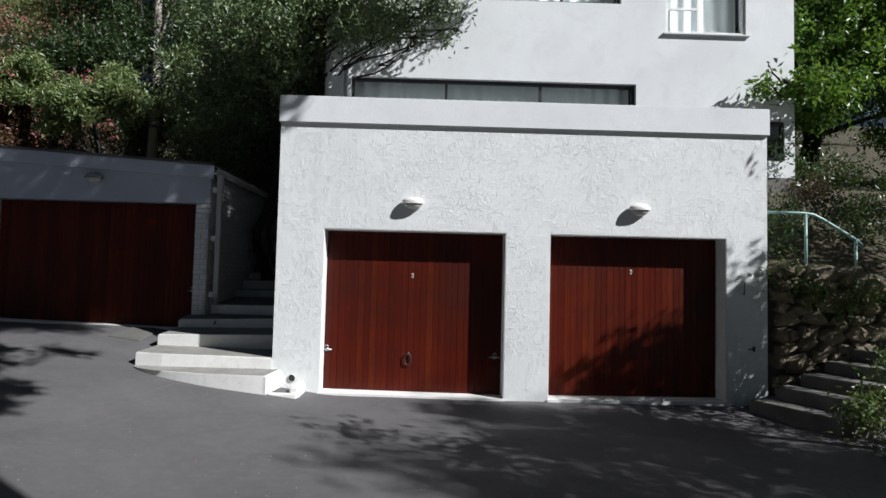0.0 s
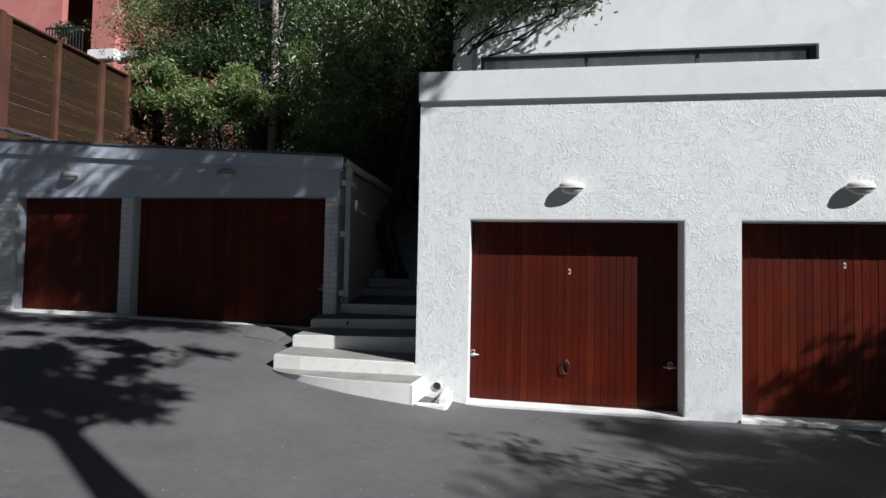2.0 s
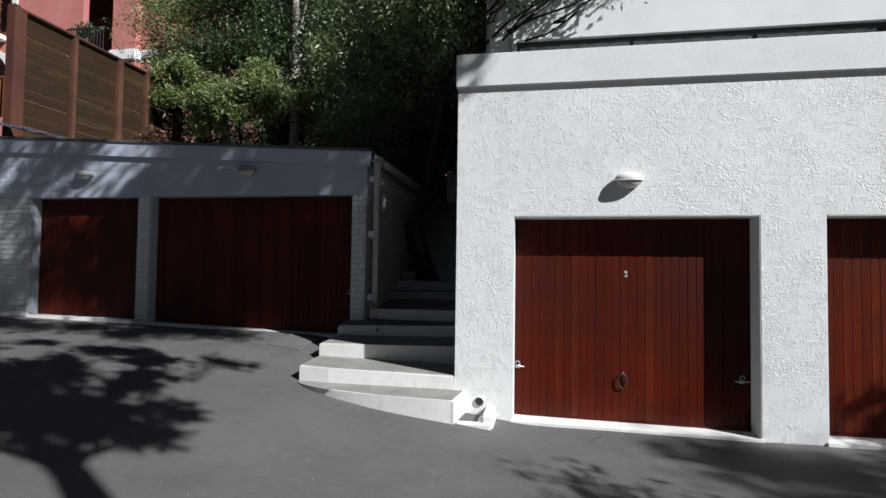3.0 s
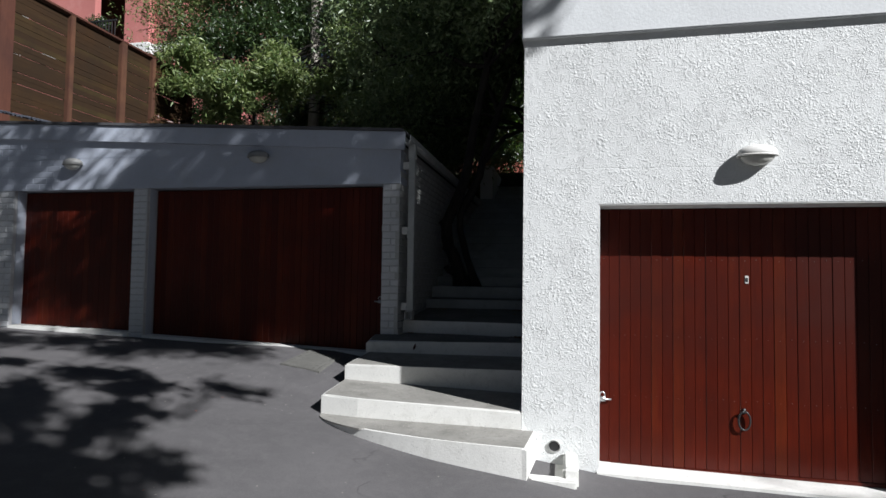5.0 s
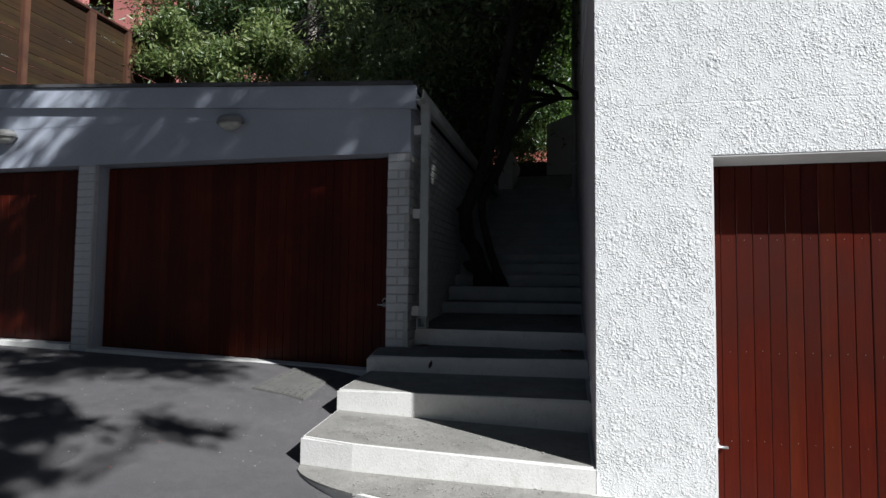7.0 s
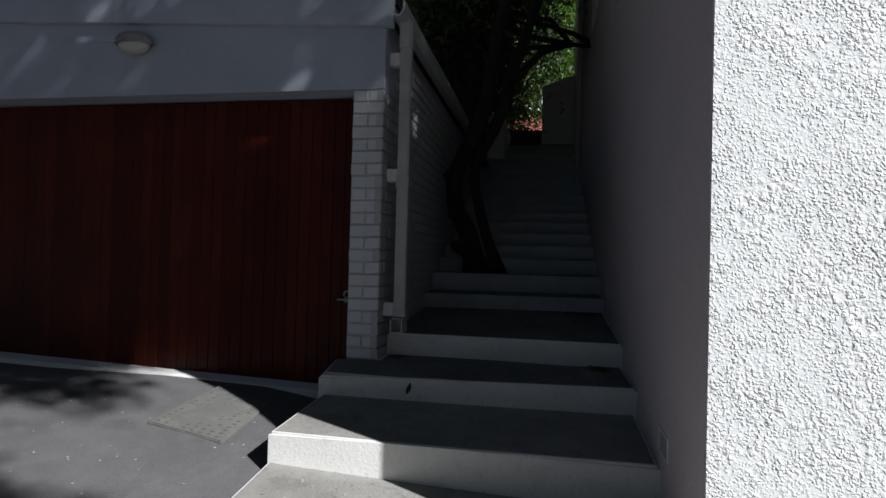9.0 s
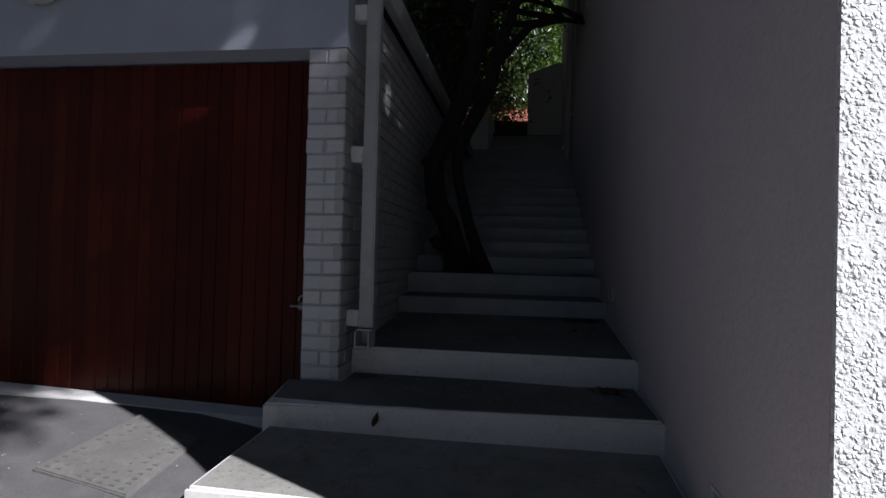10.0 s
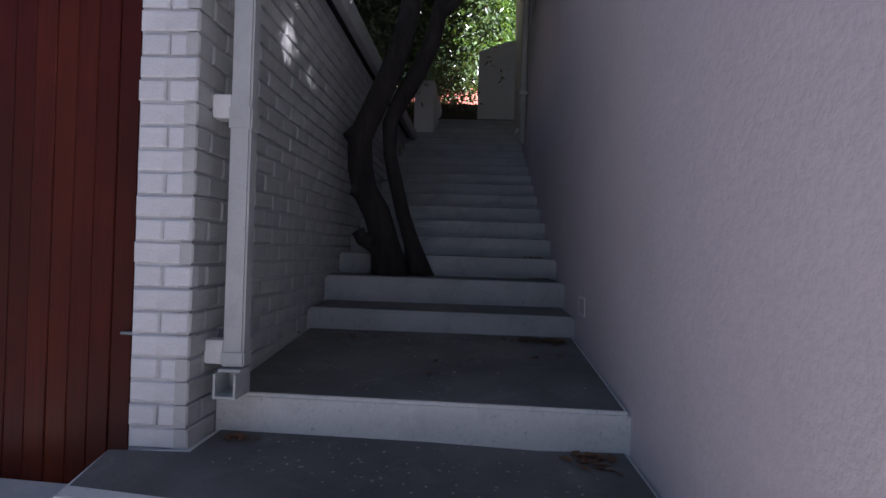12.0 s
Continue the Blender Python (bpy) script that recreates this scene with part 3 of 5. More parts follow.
def garage_door(name, x0, x1, y, z0, z1, count, label, plate=None, handle=None, bolts=()):
    """A tip-up door of upright boards on a frame, with its small fittings."""
    th = tagged(new(name), label, "garage door", "garage doors", "structure")
    th.location = (x0, y, z0)
    part("frame", boxes((x0 + 0.012, x1 - 0.012, y + 0.022, y + 0.06, z0, z1 - 0.012)), DOOR_WOOD, th)
    part("bottom_rail", boxes((x0 + 0.014, x1 - 0.014, y - 0.012, y + 0.022, z0, z0 + 0.045), bevel=0.004), DOOR_WOOD, th)
    step = (x1 - x0 - 0.04) / count
    me = board_mesh(step - 0.001, z1 - z0 - 0.065)
    me.materials.append(DOOR_WOOD)
    for i in range(count):
        place("board", me, (x0 + 0.02 + i * step, y + 0.0015 * math.sin(i * 2.3), z0 + 0.047), th)
        if plate:
            for zn in (0.62, 1.13, 1.78):
                place("nail", NAIL, (x0 + 0.02 + (i + 0.5) * step, y - 0.0004, z0 + zn + 0.006 * math.sin(i * 4.1 + zn)), th)
    if plate:
        bm = boxes((plate[0] - 0.014, plate[0] + 0.014, y - 0.006, y, plate[1] - 0.032, plate[1] + 0.032), bevel=0.002)
        p = part("number_plate", bm, LAMP_WHITE, th, "small white plate")
        part("mark", boxes((plate[0] - 0.009, plate[0] + 0.009, y - 0.0075, y - 0.0062, plate[1] - 0.018, plate[1] + 0.016)), DARK_METAL, p)
    if handle:
        hx, hz = handle
        bm = bmesh.new()
        box(bm, hx - 0.012, hx + 0.012, y - 0.012, y, hz + 0.055, hz + 0.095)
        loop = [(hx + 0.045 * math.cos(a) - 0.004, y - 0.028, hz + 0.075 * math.sin(a)) for a in np.linspace(0.5 * math.pi, 2.5 * math.pi, 19)]
        tube(bm, loop, [0.0075] * 19, 6)
        part("handle", bm, DARK_METAL, th, "black metal loop handle", True)
    for bx, bz, s in bolts:
        bm = bmesh.new()
        box(bm, bx - 0.028, bx + 0.028, y - 0.016, y, bz - 0.022, bz + 0.022, 0.003)
        tube(bm, [(bx - 0.075 * s, y - 0.022, bz), (bx + 0.075 * s, y - 0.022, bz)], [0.008, 0.008], 8)
        shackle = [(bx + 0.022 * math.cos(a), y - 0.026, bz + 0.03 + 0.032 * math.sin(a)) for a in np.linspace(0, math.pi, 9)]
        tube(bm, shackle, [0.006] * 9, 6)
        part("bolt", bm, STEEL, th, "bare steel sliding bolt", True)
    return th


garage_door("door_1", *D1, GY + 0.275, -0.03, 2.20, 28, "varnished red-brown board garage door, closed, with steel bolts", (-0.02, 1.59), (-0.05, 0.44), ((D1[0] + 0.05, 0.55, 1), (D1[1] - 0.10, 0.49, -1)))
garage_door("door_2", *D2, GY + 0.275, -0.03, 2.20, 28, "varnished red-brown board garage door in dappled shade, closed", (3.03, 1.715))


def bulkhead_lamp(at, label, enamel=None):
    """An oval wall lamp with a cast body, a hood and a glass below."""
    enamel = enamel or LAMP_WHITE
    x, y, z = at
    th = thing("wall_lamp", at, label, "lamp", "wall lamps over the garage doors")
    bm = bmesh.new()
    bmesh.ops.create_uvsphere(bm, u_segments=24, v_segments=12, radius=1.0, matrix=Matrix.Translation((x, y - 0.055, z + 0.012)) @ Matrix.Diagonal((0.145, 0.085, 0.068, 1)))
    for v in bm.verts:
        v.co.z = max(v.co.z, z - 0.008)
        v.co.y = min(v.co.y, y)
    part("body", bm, enamel, th, "enamelled hood", True)
    bm = bmesh.new()
    bmesh.ops.create_uvsphere(bm, u_segments=24, v_segments=12, radius=1.0, matrix=Matrix.Translation((x, y - 0.055, z - 0.010)) @ Matrix.Diagonal((0.125, 0.072, 0.075, 1)))
    for v in bm.verts:
        v.co.z = min(v.co.z, z - 0.006)
        v.co.y = min(v.co.y, y)
    part("glass", bm, LAMP_GLASS, th, "dull frosted glass", True)
    bm = bmesh.new()
    ring = [(x + 0.143 * math.cos(a), min(y - 0.002, y - 0.055 + 0.084 * math.sin(a)), z - 0.008) for a in np.linspace(0, 2 * math.pi, 33)]
    tube(bm, ring, [0.0075] * 33, 6)
    part("rim", bm, enamel, th, "", True)
    return th


bulkhead_lamp((-0.03, GY, 2.565), "white bulkhead lamp on the sunlit garage wall")
bulkhead_lamp((3.03, GY, 2.555), "white bulkhead lamp on the sunlit garage wall")
bulkhead_lamp((-5.33, 9.48, 3.07), "bulkhead lamp on the brick garage, enamel greyed as in shade", LAMP_GREY)
bulkhead_lamp((-8.15, 9.48, 3.05), "bulkhead lamp on the brick garage, enamel greyed as in shade", LAMP_GREY)

# drain stub and splash kerb beside the steps
drain = thing("drain_pipe", (-1.57, GY, 0.2), "short white drain pipe stub out of the garage wall", "pipe")
bm = bmesh.new()
tube(bm, [(-1.57, GY + 0.02, 0.20), (-1.57, GY - 0.018, 0.198)], [0.05, 0.05], 20, caps=False)
tube(bm, [(-1.57, GY - 0.018, 0.198), (-1.57, GY + 0.02, 0.20)], [0.042, 0.042], 20, caps=False)
part("pipe", bm, WHITE_PAINT, drain, "", True)
# Dark disc near the mouth paints the shade inside the pipe.
bm = bmesh.new()
tube(bm, [(-1.57, GY - 0.012, 0.198), (-1.57, GY - 0.006, 0.198)], [0.043, 0.043], 20)
part("bore_shade", bm, DARK_METAL, drain, "dark disc standing in for shade in the pipe")
kerb = thing("splash_kerb", (-1.57, 7.5, -0.1), "white-painted concrete splash kerb under the drain stub", "kerb")
part("lip", boxes((-1.765, -1.40, 7.25, 7.345, -0.25, 0.085), bevel=0.012), STEP_PAINT, kerb)
part("end_block", boxes((-1.50, -1.385, 7.30, 7.725, -0.25, 0.165), bevel=0.02), STEP_PAINT, kerb)
part("basin", boxes((-1.765, -1.49, 7.34, 7.725, -0.25, 0.05)), STEP_PAINT, kerb)
hook = thing("wall_hook", (4.52, GY, 1.55), "dark iron hook fixed on the white garage pier", "hook")
bm = bmesh.new()
tube(bm, [(4.47, GY, 1.62), (4.47, GY - 0.03, 1.60), (4.47, GY - 0.03, 1.47), (4.455, GY - 0.05, 1.44), (4.44, GY - 0.05, 1.46)], [0.009] * 5, 6)
part("hook", bm, DARK_METAL, hook)
brk = thing("wall_bracket", (4.58, GY, 0.7), "small dark iron bracket on the white garage pier", "bracket")
bm = boxes((4.54, 4.62, GY - 0.012, GY, 0.70, 0.715), (4.60, 4.615, GY - 0.03, GY, 0.68, 0.75))
part("plate", bm, DARK_METAL, brk)

# ---- steps and passage stairs ----
stairs = tagged(new("stairs"), "white-painted concrete steps with worn grey treads", "stairs", kind="structure")


def step_piece(outline, top, tops=None, z0=-0.3, tread=None, paint=None):
    """One step: painted block with a worn tread on top."""
    body = part("step", prism(outline, z0, top, 0.012, tops), paint or STEP_PAINT, stairs)
    cx, cy = sum(p[0] for p in outline) / len(outline), sum(p[1] for p in outline) / len(outline)
    ins = []
    for x, y in outline:
        dx, dy = x - cx, y - cy
        ins.append((x - 0.022 * (1 if dx > 0 else -1), y - (0.022 if dy > 0 else -0.022)))
    bm = bmesh.new()
    hs = [(tops[i] if tops else top) + 0.0045 for i in range(len(ins))]
    bm.faces.new([bm.verts.new((x, y, h)) for (x, y), h in zip(ins, hs)])
    r = bmesh.ops.extrude_face_region(bm, geom=list(bm.faces))
    for v in r["geom"]:
        if isinstance(v, bmesh.types.BMVert):
            v.co.z -= 0.012
    part("tread", bm, tread or TREAD, body, "worn grey tread")


front = [(-3.72 + 0.06 * k, 7.21 + 0.69 * (1 - ((k * 0.06) / 1.96) ** 0.5) ** 1.55) for k in range(33)]
step_piece([(-3.735, 7.96)] + front[1:] + [(-1.765, 7.205), (-1.72, 7.728), (-1.845, 7.728), (-1.845, 7.95), (-3.72, 8.02)], 0.308, tread=TREAD_PALE)
step_piece([(-3.67, 7.80), (-3.3, 7.75), (-2.9, 7.735), (-1.844, 7.715), (-1.844, 9.0), (-3.79, 9.0)], 0.46, [0.485, 0.475, 0.468, 0.457, 0.48, 0.49], tread=TREAD_PALE)
step_piece([(-3.735, 8.53), (-2.95, 8.47), (-1.844, 8.40), (-1.844, 9.5), (-3.72, 9.5)], 0.68, [0.645, 0.66, 0.685, 0.752, 0.70], tread=TREAD_PALE)
step_piece([(-3.745, 9.20), (-2.9, 9.12), (-1.844, 9.05), (-1.844, 9.9), (-3.445, 9.9), (-3.445, 9.475), (-3.74, 9.475)], 0.86, [0.80, 0.84, 0.875, 0.877, 0.87, 0.868, 0.862])
step_piece([(-3.445, 9.70), (-1.844, 9.645), (-1.844, 11.1), (-3.445, 11.1)], 1.03, [1.022, 1.03, 1.142, 1.125])
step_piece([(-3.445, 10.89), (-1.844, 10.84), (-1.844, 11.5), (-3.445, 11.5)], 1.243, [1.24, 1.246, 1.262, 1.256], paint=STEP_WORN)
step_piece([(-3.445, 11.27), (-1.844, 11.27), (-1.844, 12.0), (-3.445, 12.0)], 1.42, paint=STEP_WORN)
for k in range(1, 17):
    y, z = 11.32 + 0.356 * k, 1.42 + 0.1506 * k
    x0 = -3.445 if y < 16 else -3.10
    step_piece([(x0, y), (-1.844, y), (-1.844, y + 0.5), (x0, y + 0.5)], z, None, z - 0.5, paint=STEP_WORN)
part("landing", boxes((-3.6, -1.844, 17.5, 20.2, 3.2, 3.829)), CONCRETE, stairs)

# ---- brick garage ----
BY, BX = 9.48, -3.45
brick_garage = thing("brick_garage", (-7, 12, 0.6), "white-painted brick garage with sloping fascia in tree shade", "garage")
E1, E2 = (-9.17, -7.20), (-6.985, -3.67)
part("wall", wall_mesh(-13.0, BX - 0.012, 0.2, 3.0, BY + 0.012, BY + 0.22, ((*E1, 0.0, 2.76), (*E2, 0.0, 2.76))), MORTAR, brick_garage)
bm = bmesh.new()
sec = [(-13.0, 2.70), (BX, 2.70), (BX, 3.12), (-13.0, 3.66)]
lo = [bm.verts.new((x, BY - 0.002, z)) for x, z in sec]
hi = [bm.verts.new((x, BY + 0.30, z)) for x, z in sec]
bm.faces.new(lo)
bm.faces.new(hi[::-1])
for i in range(4):
    bm.faces.new((lo[i], lo[(i + 1) % 4], hi[(i + 1) % 4], hi[i]))
part("lintel", bm, GARAGE_PLASTER, brick_garage, "smooth lintel band, tinted blue as in shade")
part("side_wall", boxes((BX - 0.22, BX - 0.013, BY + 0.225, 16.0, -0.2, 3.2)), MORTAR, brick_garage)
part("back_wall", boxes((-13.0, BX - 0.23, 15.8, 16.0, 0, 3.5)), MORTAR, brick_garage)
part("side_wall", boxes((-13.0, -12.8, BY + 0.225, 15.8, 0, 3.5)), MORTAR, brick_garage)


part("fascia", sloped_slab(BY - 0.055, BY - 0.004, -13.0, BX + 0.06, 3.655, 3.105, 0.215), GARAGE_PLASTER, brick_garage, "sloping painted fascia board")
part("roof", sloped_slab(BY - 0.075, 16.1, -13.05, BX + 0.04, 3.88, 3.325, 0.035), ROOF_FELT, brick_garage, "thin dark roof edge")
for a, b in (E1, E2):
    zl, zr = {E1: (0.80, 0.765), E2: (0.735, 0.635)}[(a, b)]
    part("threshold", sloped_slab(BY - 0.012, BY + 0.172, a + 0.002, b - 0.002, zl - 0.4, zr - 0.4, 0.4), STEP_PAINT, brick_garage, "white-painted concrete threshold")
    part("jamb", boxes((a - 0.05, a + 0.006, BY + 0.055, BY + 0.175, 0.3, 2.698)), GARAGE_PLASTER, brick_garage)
garage_door("door_3", E1[0], E1[1], BY + 0.18, 0.68, 2.70, 21, "dark red-brown board garage door in deep shade, closed")
garage_door("door_4", E2[0], E2[1], BY + 0.18, 0.575, 2.70, 38, "wide dark red-brown board garage door in deep shade", None, None, ((E2[1] - 0.06, 1.25, 1),))


def brick_mesh(l, h, d=0.05, c=0.006, paint=None):
    """A brick face with chamfered arrises, facing -y."""
    b = bmesh.new()
    back = [b.verts.new((x, d, z)) for x, z in ((0, 0), (l, 0), (l, h), (0, h))]
    ring = [b.verts.new((x, c, z)) for x, z in ((0, 0), (l, 0), (l, h), (0, h))]
    face = [b.verts.new((x, 0, z)) for x, z in ((c, c), (l - c, c), (l - c, h - c), (c, h - c))]
    for i in range(4):
        j = (i + 1) % 4
        b.faces.new((back[i], back[j], ring[j], ring[i]))
        b.faces.new((ring[i], ring[j], face[j], face[i]))
    b.faces.new(face)
    me = finish(b, "brick")
    me.materials.append(paint or BRICK)
    return me


COURSE = 0.0835
# ---- gutter, downpipe ----
gutter = thing("gutter", (BX + 0.06, 10, 3.2), "painted half-round gutter along the brick garage roof", "gutter")
bm = bmesh.new()
prof = [(-0.045, 0.06), (-0.05, 0.0), (-0.03, -0.04), (0.03, -0.045), (0.055, 0.0), (0.055, 0.06), (0.047, 0.06), (0.045, 0.0), (0.025, -0.035), (-0.025, -0.03), (-0.04, 0.0), (-0.037, 0.06)]
a = [bm.verts.new((BX + 0.075 + x, BY - 0.03, 3.225 + z)) for x, z in prof]
b = [bm.verts.new((BX + 0.075 + x, 16.1, 3.225 + z)) for x, z in prof]
for i in range(len(prof)):
    j = (i + 1) % len(prof)
    bm.faces.new((a[i], a[j], b[j], b[i]))
bm.faces.new(a[::-1])
bm.faces.new(b)
part("trough", bm, PIPE_PAINT, gutter)
bm = bmesh.new()
downpipe = thing("downpipe", (-3.33, 9.62, 1.05), "square grey-white downpipe on the corner of the brick garage", "downpipe")
PX, PY = -3.335, 9.615
part("pipe", boxes((PX - 0.04, PX + 0.04, PY - 0.035, PY + 0.035, 1.16, 3.02), bevel=0.008), PIPE_PAINT, downpipe)
part("socket", boxes((PX - 0.045, PX + 0.045, PY - 0.04, PY + 0.04, 2.04, 2.13), bevel=0.006), PIPE_PAINT, downpipe)
part("socket", boxes((PX - 0.045, PX + 0.045, PY - 0.04, PY + 0.04, 1.15, 1.21), bevel=0.006), PIPE_PAINT, downpipe)
part("offset", boxes((PX - 0.045, PX + 0.045, PY - 0.05, PY + 0.045, 3.0, 3.20), bevel=0.012), PIPE_PAINT, downpipe)
shoe = bmesh.new()
for r in ((PX - 0.042, PX + 0.042, PY - 0.10, PY + 0.035, 1.045, 1.055), (PX - 0.042, PX + 0.042, PY - 0.06, PY + 0.035, 1.135, 1.145), (PX - 0.042, PX - 0.034, PY - 0.10, PY + 0.035, 1.055, 1.135), (PX + 0.034, PX + 0.042, PY - 0.10, PY + 0.035, 1.055, 1.135), (PX - 0.034, PX + 0.034, PY + 0.02, PY + 0.035, 1.055, 1.135)):
    box(shoe, *r)
part("shoe", shoe, PIPE_PAINT, downpipe, "open square outlet shoe")
for z in (1.20, 2.13, 2.94):
    part("bracket", boxes((BX - 0.002, PX - 0.042, PY - 0.02, PY + 0.05, z - 0.045, z + 0.045), bevel=0.004), WHITE_PAINT, downpipe, "painted wooden block")

# ---- house above ----
HY = 10.6
house = thing("house", (2.5, 13, 3.6), "white plastered house with black strip windows above the garage", "house")
W1, W2, W3 = (-1.36, 4.02, 4.30, 5.31), (-0.95, 3.72, 6.86, 7.95), (4.58, 6.12, 6.32, 7.75)
part("wall", wall_mesh(-1.842, 4.20, 3.60, 8.5, HY, HY + 0.25, (W1, W2)), WALL_SMOOTH, house)
part("wall", wall_mesh(4.20, 7.05, 3.60, 8.5, HY, HY + 0.25, (W3, (6.50, 6.86, 3.92, 4.68))), WALL_SMOOTH, house)
part("plinth", boxes((4.82, 7.03, HY - 0.02, HY + 0.25, 2.0, 3.60)), CONCRETE, house)
S1, S2 = (11.9, 13.0, 4.4, 5.6), (13.9, 15.2, 4.4, 5.6)
part("wall", wall_mesh(HY + 0.25, 15.8, 3.618, 8.5, -1.842, -1.60, (S1, S2), "y"), SIDE_WALL, house)
part("wall", boxes((6.8, 7.05, HY + 0.25, 15.8, 2.0, 8.5)), WALL_SMOOTH, house)
part("wall", boxes((-1.60, 6.8, 15.55, 15.8, 2.0, 8.5)), WALL_SMOOTH, house)
part("roof", boxes((-1.95, 7.15, HY - 0.15, 15.9, 8.5, 8.75)), WALL_SMOOTH, house)
part("floor", boxes((-1.60, 6.8, HY + 0.25, 15.55, 5.75, 6.0)), CONCRETE, house)
part("wing_wall", boxes((-1.78, -1.50, HY - 0.14, HY - 0.003, 3.4, 5.74), bevel=0.01), WALL_SMOOTH, house)
bm = bmesh.new()
tube(bm, [(-1.44, HY - 0.06, 3.7), (-1.44, HY - 0.06, 5.5)], [0.035, 0.035], 10)
part("rainwater_pipe", bm, PIPE_PAINT, house, "", True)


def window(hole, y, frame_material, bars, cross=(), curtain=False, label=""):
    """A window: frame and glazing bars, panes, and cloth behind where there is some."""
    x0, x1, z0, z1 = hole
    t = 0.055
    bm = boxes((x0, x1, y, y + 0.07, z0, z0 + t), (x0, x1, y, y + 0.07, z1 - t, z1), (x0, x0 + t, y, y + 0.07, z0 + t, z1 - t), (x1 - t, x1, y, y + 0.07, z0 + t, z1 - t))
    win = part("window", bm, frame_material, house, label)
    xs = [x0 + t, *bars, x1 - t]
    for bx in bars:
        part("bar", boxes((bx - 0.025, bx + 0.025, y + 0.005, y + 0.065, z0 + t, z1 - t)), frame_material, win)
    for i, zc in cross:
        part("bar", boxes((xs[i] + 0.002, xs[i + 1] - 0.027, y + 0.007, y + 0.062, zc - 0.02, zc + 0.02)), frame_material, win)
    for i, (a, b) in enumerate(zip(xs, xs[1:])):
        g = part("pane", boxes((a + (0.026 if i else 0.001), b - (0.026 if i < len(xs) - 2 else 0.001), y + 0.03, y + 0.036, z0 + t, z1 - t)), GLASS, win)
        g.visible_shadow = False
    if curtain:
        b2 = bmesh.new()
        n = int((x1 - x0) / 0.03)
        rng = random.Random(4)
        ph = 0.0
        rows = []
        for i in range(n + 1):
            x = x0 + (x1 - x0) * i / n
            ph += rng.uniform(0.4, 0.9)
            yy = y + 0.33 + 0.03 * math.sin(ph)
            rows.append((b2.verts.new((x, yy, z0 - 0.05)), b2.verts.new((x, yy, z1 + 0.05))))
        for p, q in zip(rows, rows[1:]):
            b2.faces.new((p[0], q[0], q[1], p[1]))
        part("curtain", b2, CURTAIN, win, "pale gathered net curtain", True)
    return win


window(W1, HY + 0.09, BLACK_FRAME, (0.43, 2.22), (), True, "black-framed strip window with net curtains")
window(W2, HY + 0.09, BLACK_FRAME, (1.3, 2.6), (), True, "black-framed strip window with net curtains")
# The curtain added behind W3 stands in for pale reflections in its panes.
window(W3, HY + 0.03, WHITE_PAINT, (5.22,), ((0, 6.82),), True, "white-framed casement window")
window((6.50, 6.86, 3.92, 4.68), HY + 0.03, BLACK_FRAME, (), (), False, "small dark-framed window")
part("sill", boxes((4.52, 6.18, HY - 0.055, HY + 0.03, 6.285, 6.32), bevel=0.006), WALL_SMOOTH, house, "white window sill")


def side_window(hole):
    y0, y1, z0, z1 = hole
    bm = boxes((-1.80, -1.74, y0, y1, z0, z0 + 0.05), (-1.80, -1.74, y0, y1, z1 - 0.05, z1), (-1.80, -1.74, y0, y0 + 0.05, z0 + 0.05, z1 - 0.05), (-1.80, -1.74, y1 - 0.05, y1, z0 + 0.05, z1 - 0.05))
    w = part("window", bm, WHITE_PAINT, house, "white casement, opened outwards")
    g = part("pane", boxes((-1.775, -1.769, y0 + 0.051, y1 - 0.051, z0 + 0.051, z1 - 0.051)), GLASS, w)
    g.visible_shadow = False


side_window(S1)
side_window(S2)

# ---- end of the passage ----
end_wall = tagged(new("wall_north"), "white plastered wall with a sloping top at the head of the stairs", "wall", kind="structure")
bm = bmesh.new()
sec = [(-2.47, 3.80), (-1.845, 3.80), (-1.845, 5.22), (-2.0, 5.2), (-2.47, 5.02)]
lo = [bm.verts.new((x, 17.15, z)) for x, z in sec]
hi = [bm.verts.new((x, 17.35, z)) for x, z in sec]
bm.faces.new(lo)
bm.faces.new(hi[::-1])
for i in range(5):
    bm.faces.new((lo[i], lo[(i + 1) % 5], hi[(i + 1) % 5], hi[i]))
part("panel", bm, WALL_SMOOTH, end_wall)
part("panel", boxes((-1.842, -1.60, 15.80, 17.6, 3.618, 7.0)), SIDE_WALL, end_wall)
part("kerb", boxes((-3.2, -1.845, 17.09, 17.147, 3.83, 3.855)), DARK_METAL, end_wall)
west = tagged(new("wall_west"), "white plastered side wall beside the upper stairs", "wall", kind="structure")
part("panel", boxes((-3.42, -3.12, 16.02, 17.8, 2.4, 4.18), bevel=0.01), WALL_SMOOTH, west)
upper = tagged(new("upper_stairs"), "red-tiled steps, coloured dark as in shade, up to a sunlit terrace", "stairs", kind="structure")
# Dark mortar colour stands in for deep shade on the red-tiled steps.
for k in range(4):
    part("step", boxes((-3.6, -2.3, 17.45 + 0.3 * k, 18.2 + 0.3 * k, 3.6, 3.98 + 0.15 * k), bevel=0.012), MORTAR_STEP_SHADE, upper)
part("terrace", boxes((-5.0, -0.5, 18.65, 23.5, 3.6, 4.43)), RED_PAVING, upper)
bm = bmesh.new()
lo = [bm.verts.new(p) for p in ((-4.5, 18.9, 4.4), (-1.6, 18.9, 4.4), (-1.6, 19.6, 5.15), (-4.5, 19.6, 5.05), (-4.5, 20.0, 4.4), (-1.6, 20.0, 4.4))]
for q in ((0, 1, 2, 3), (3, 2, 5, 4), (0, 3, 4), (1, 5, 2), (0, 4, 5, 1)):
    bm.faces.new([lo[i] for i in q])
part("bank", bm, RED_PAVING, upper, "sunlit red paved bank")
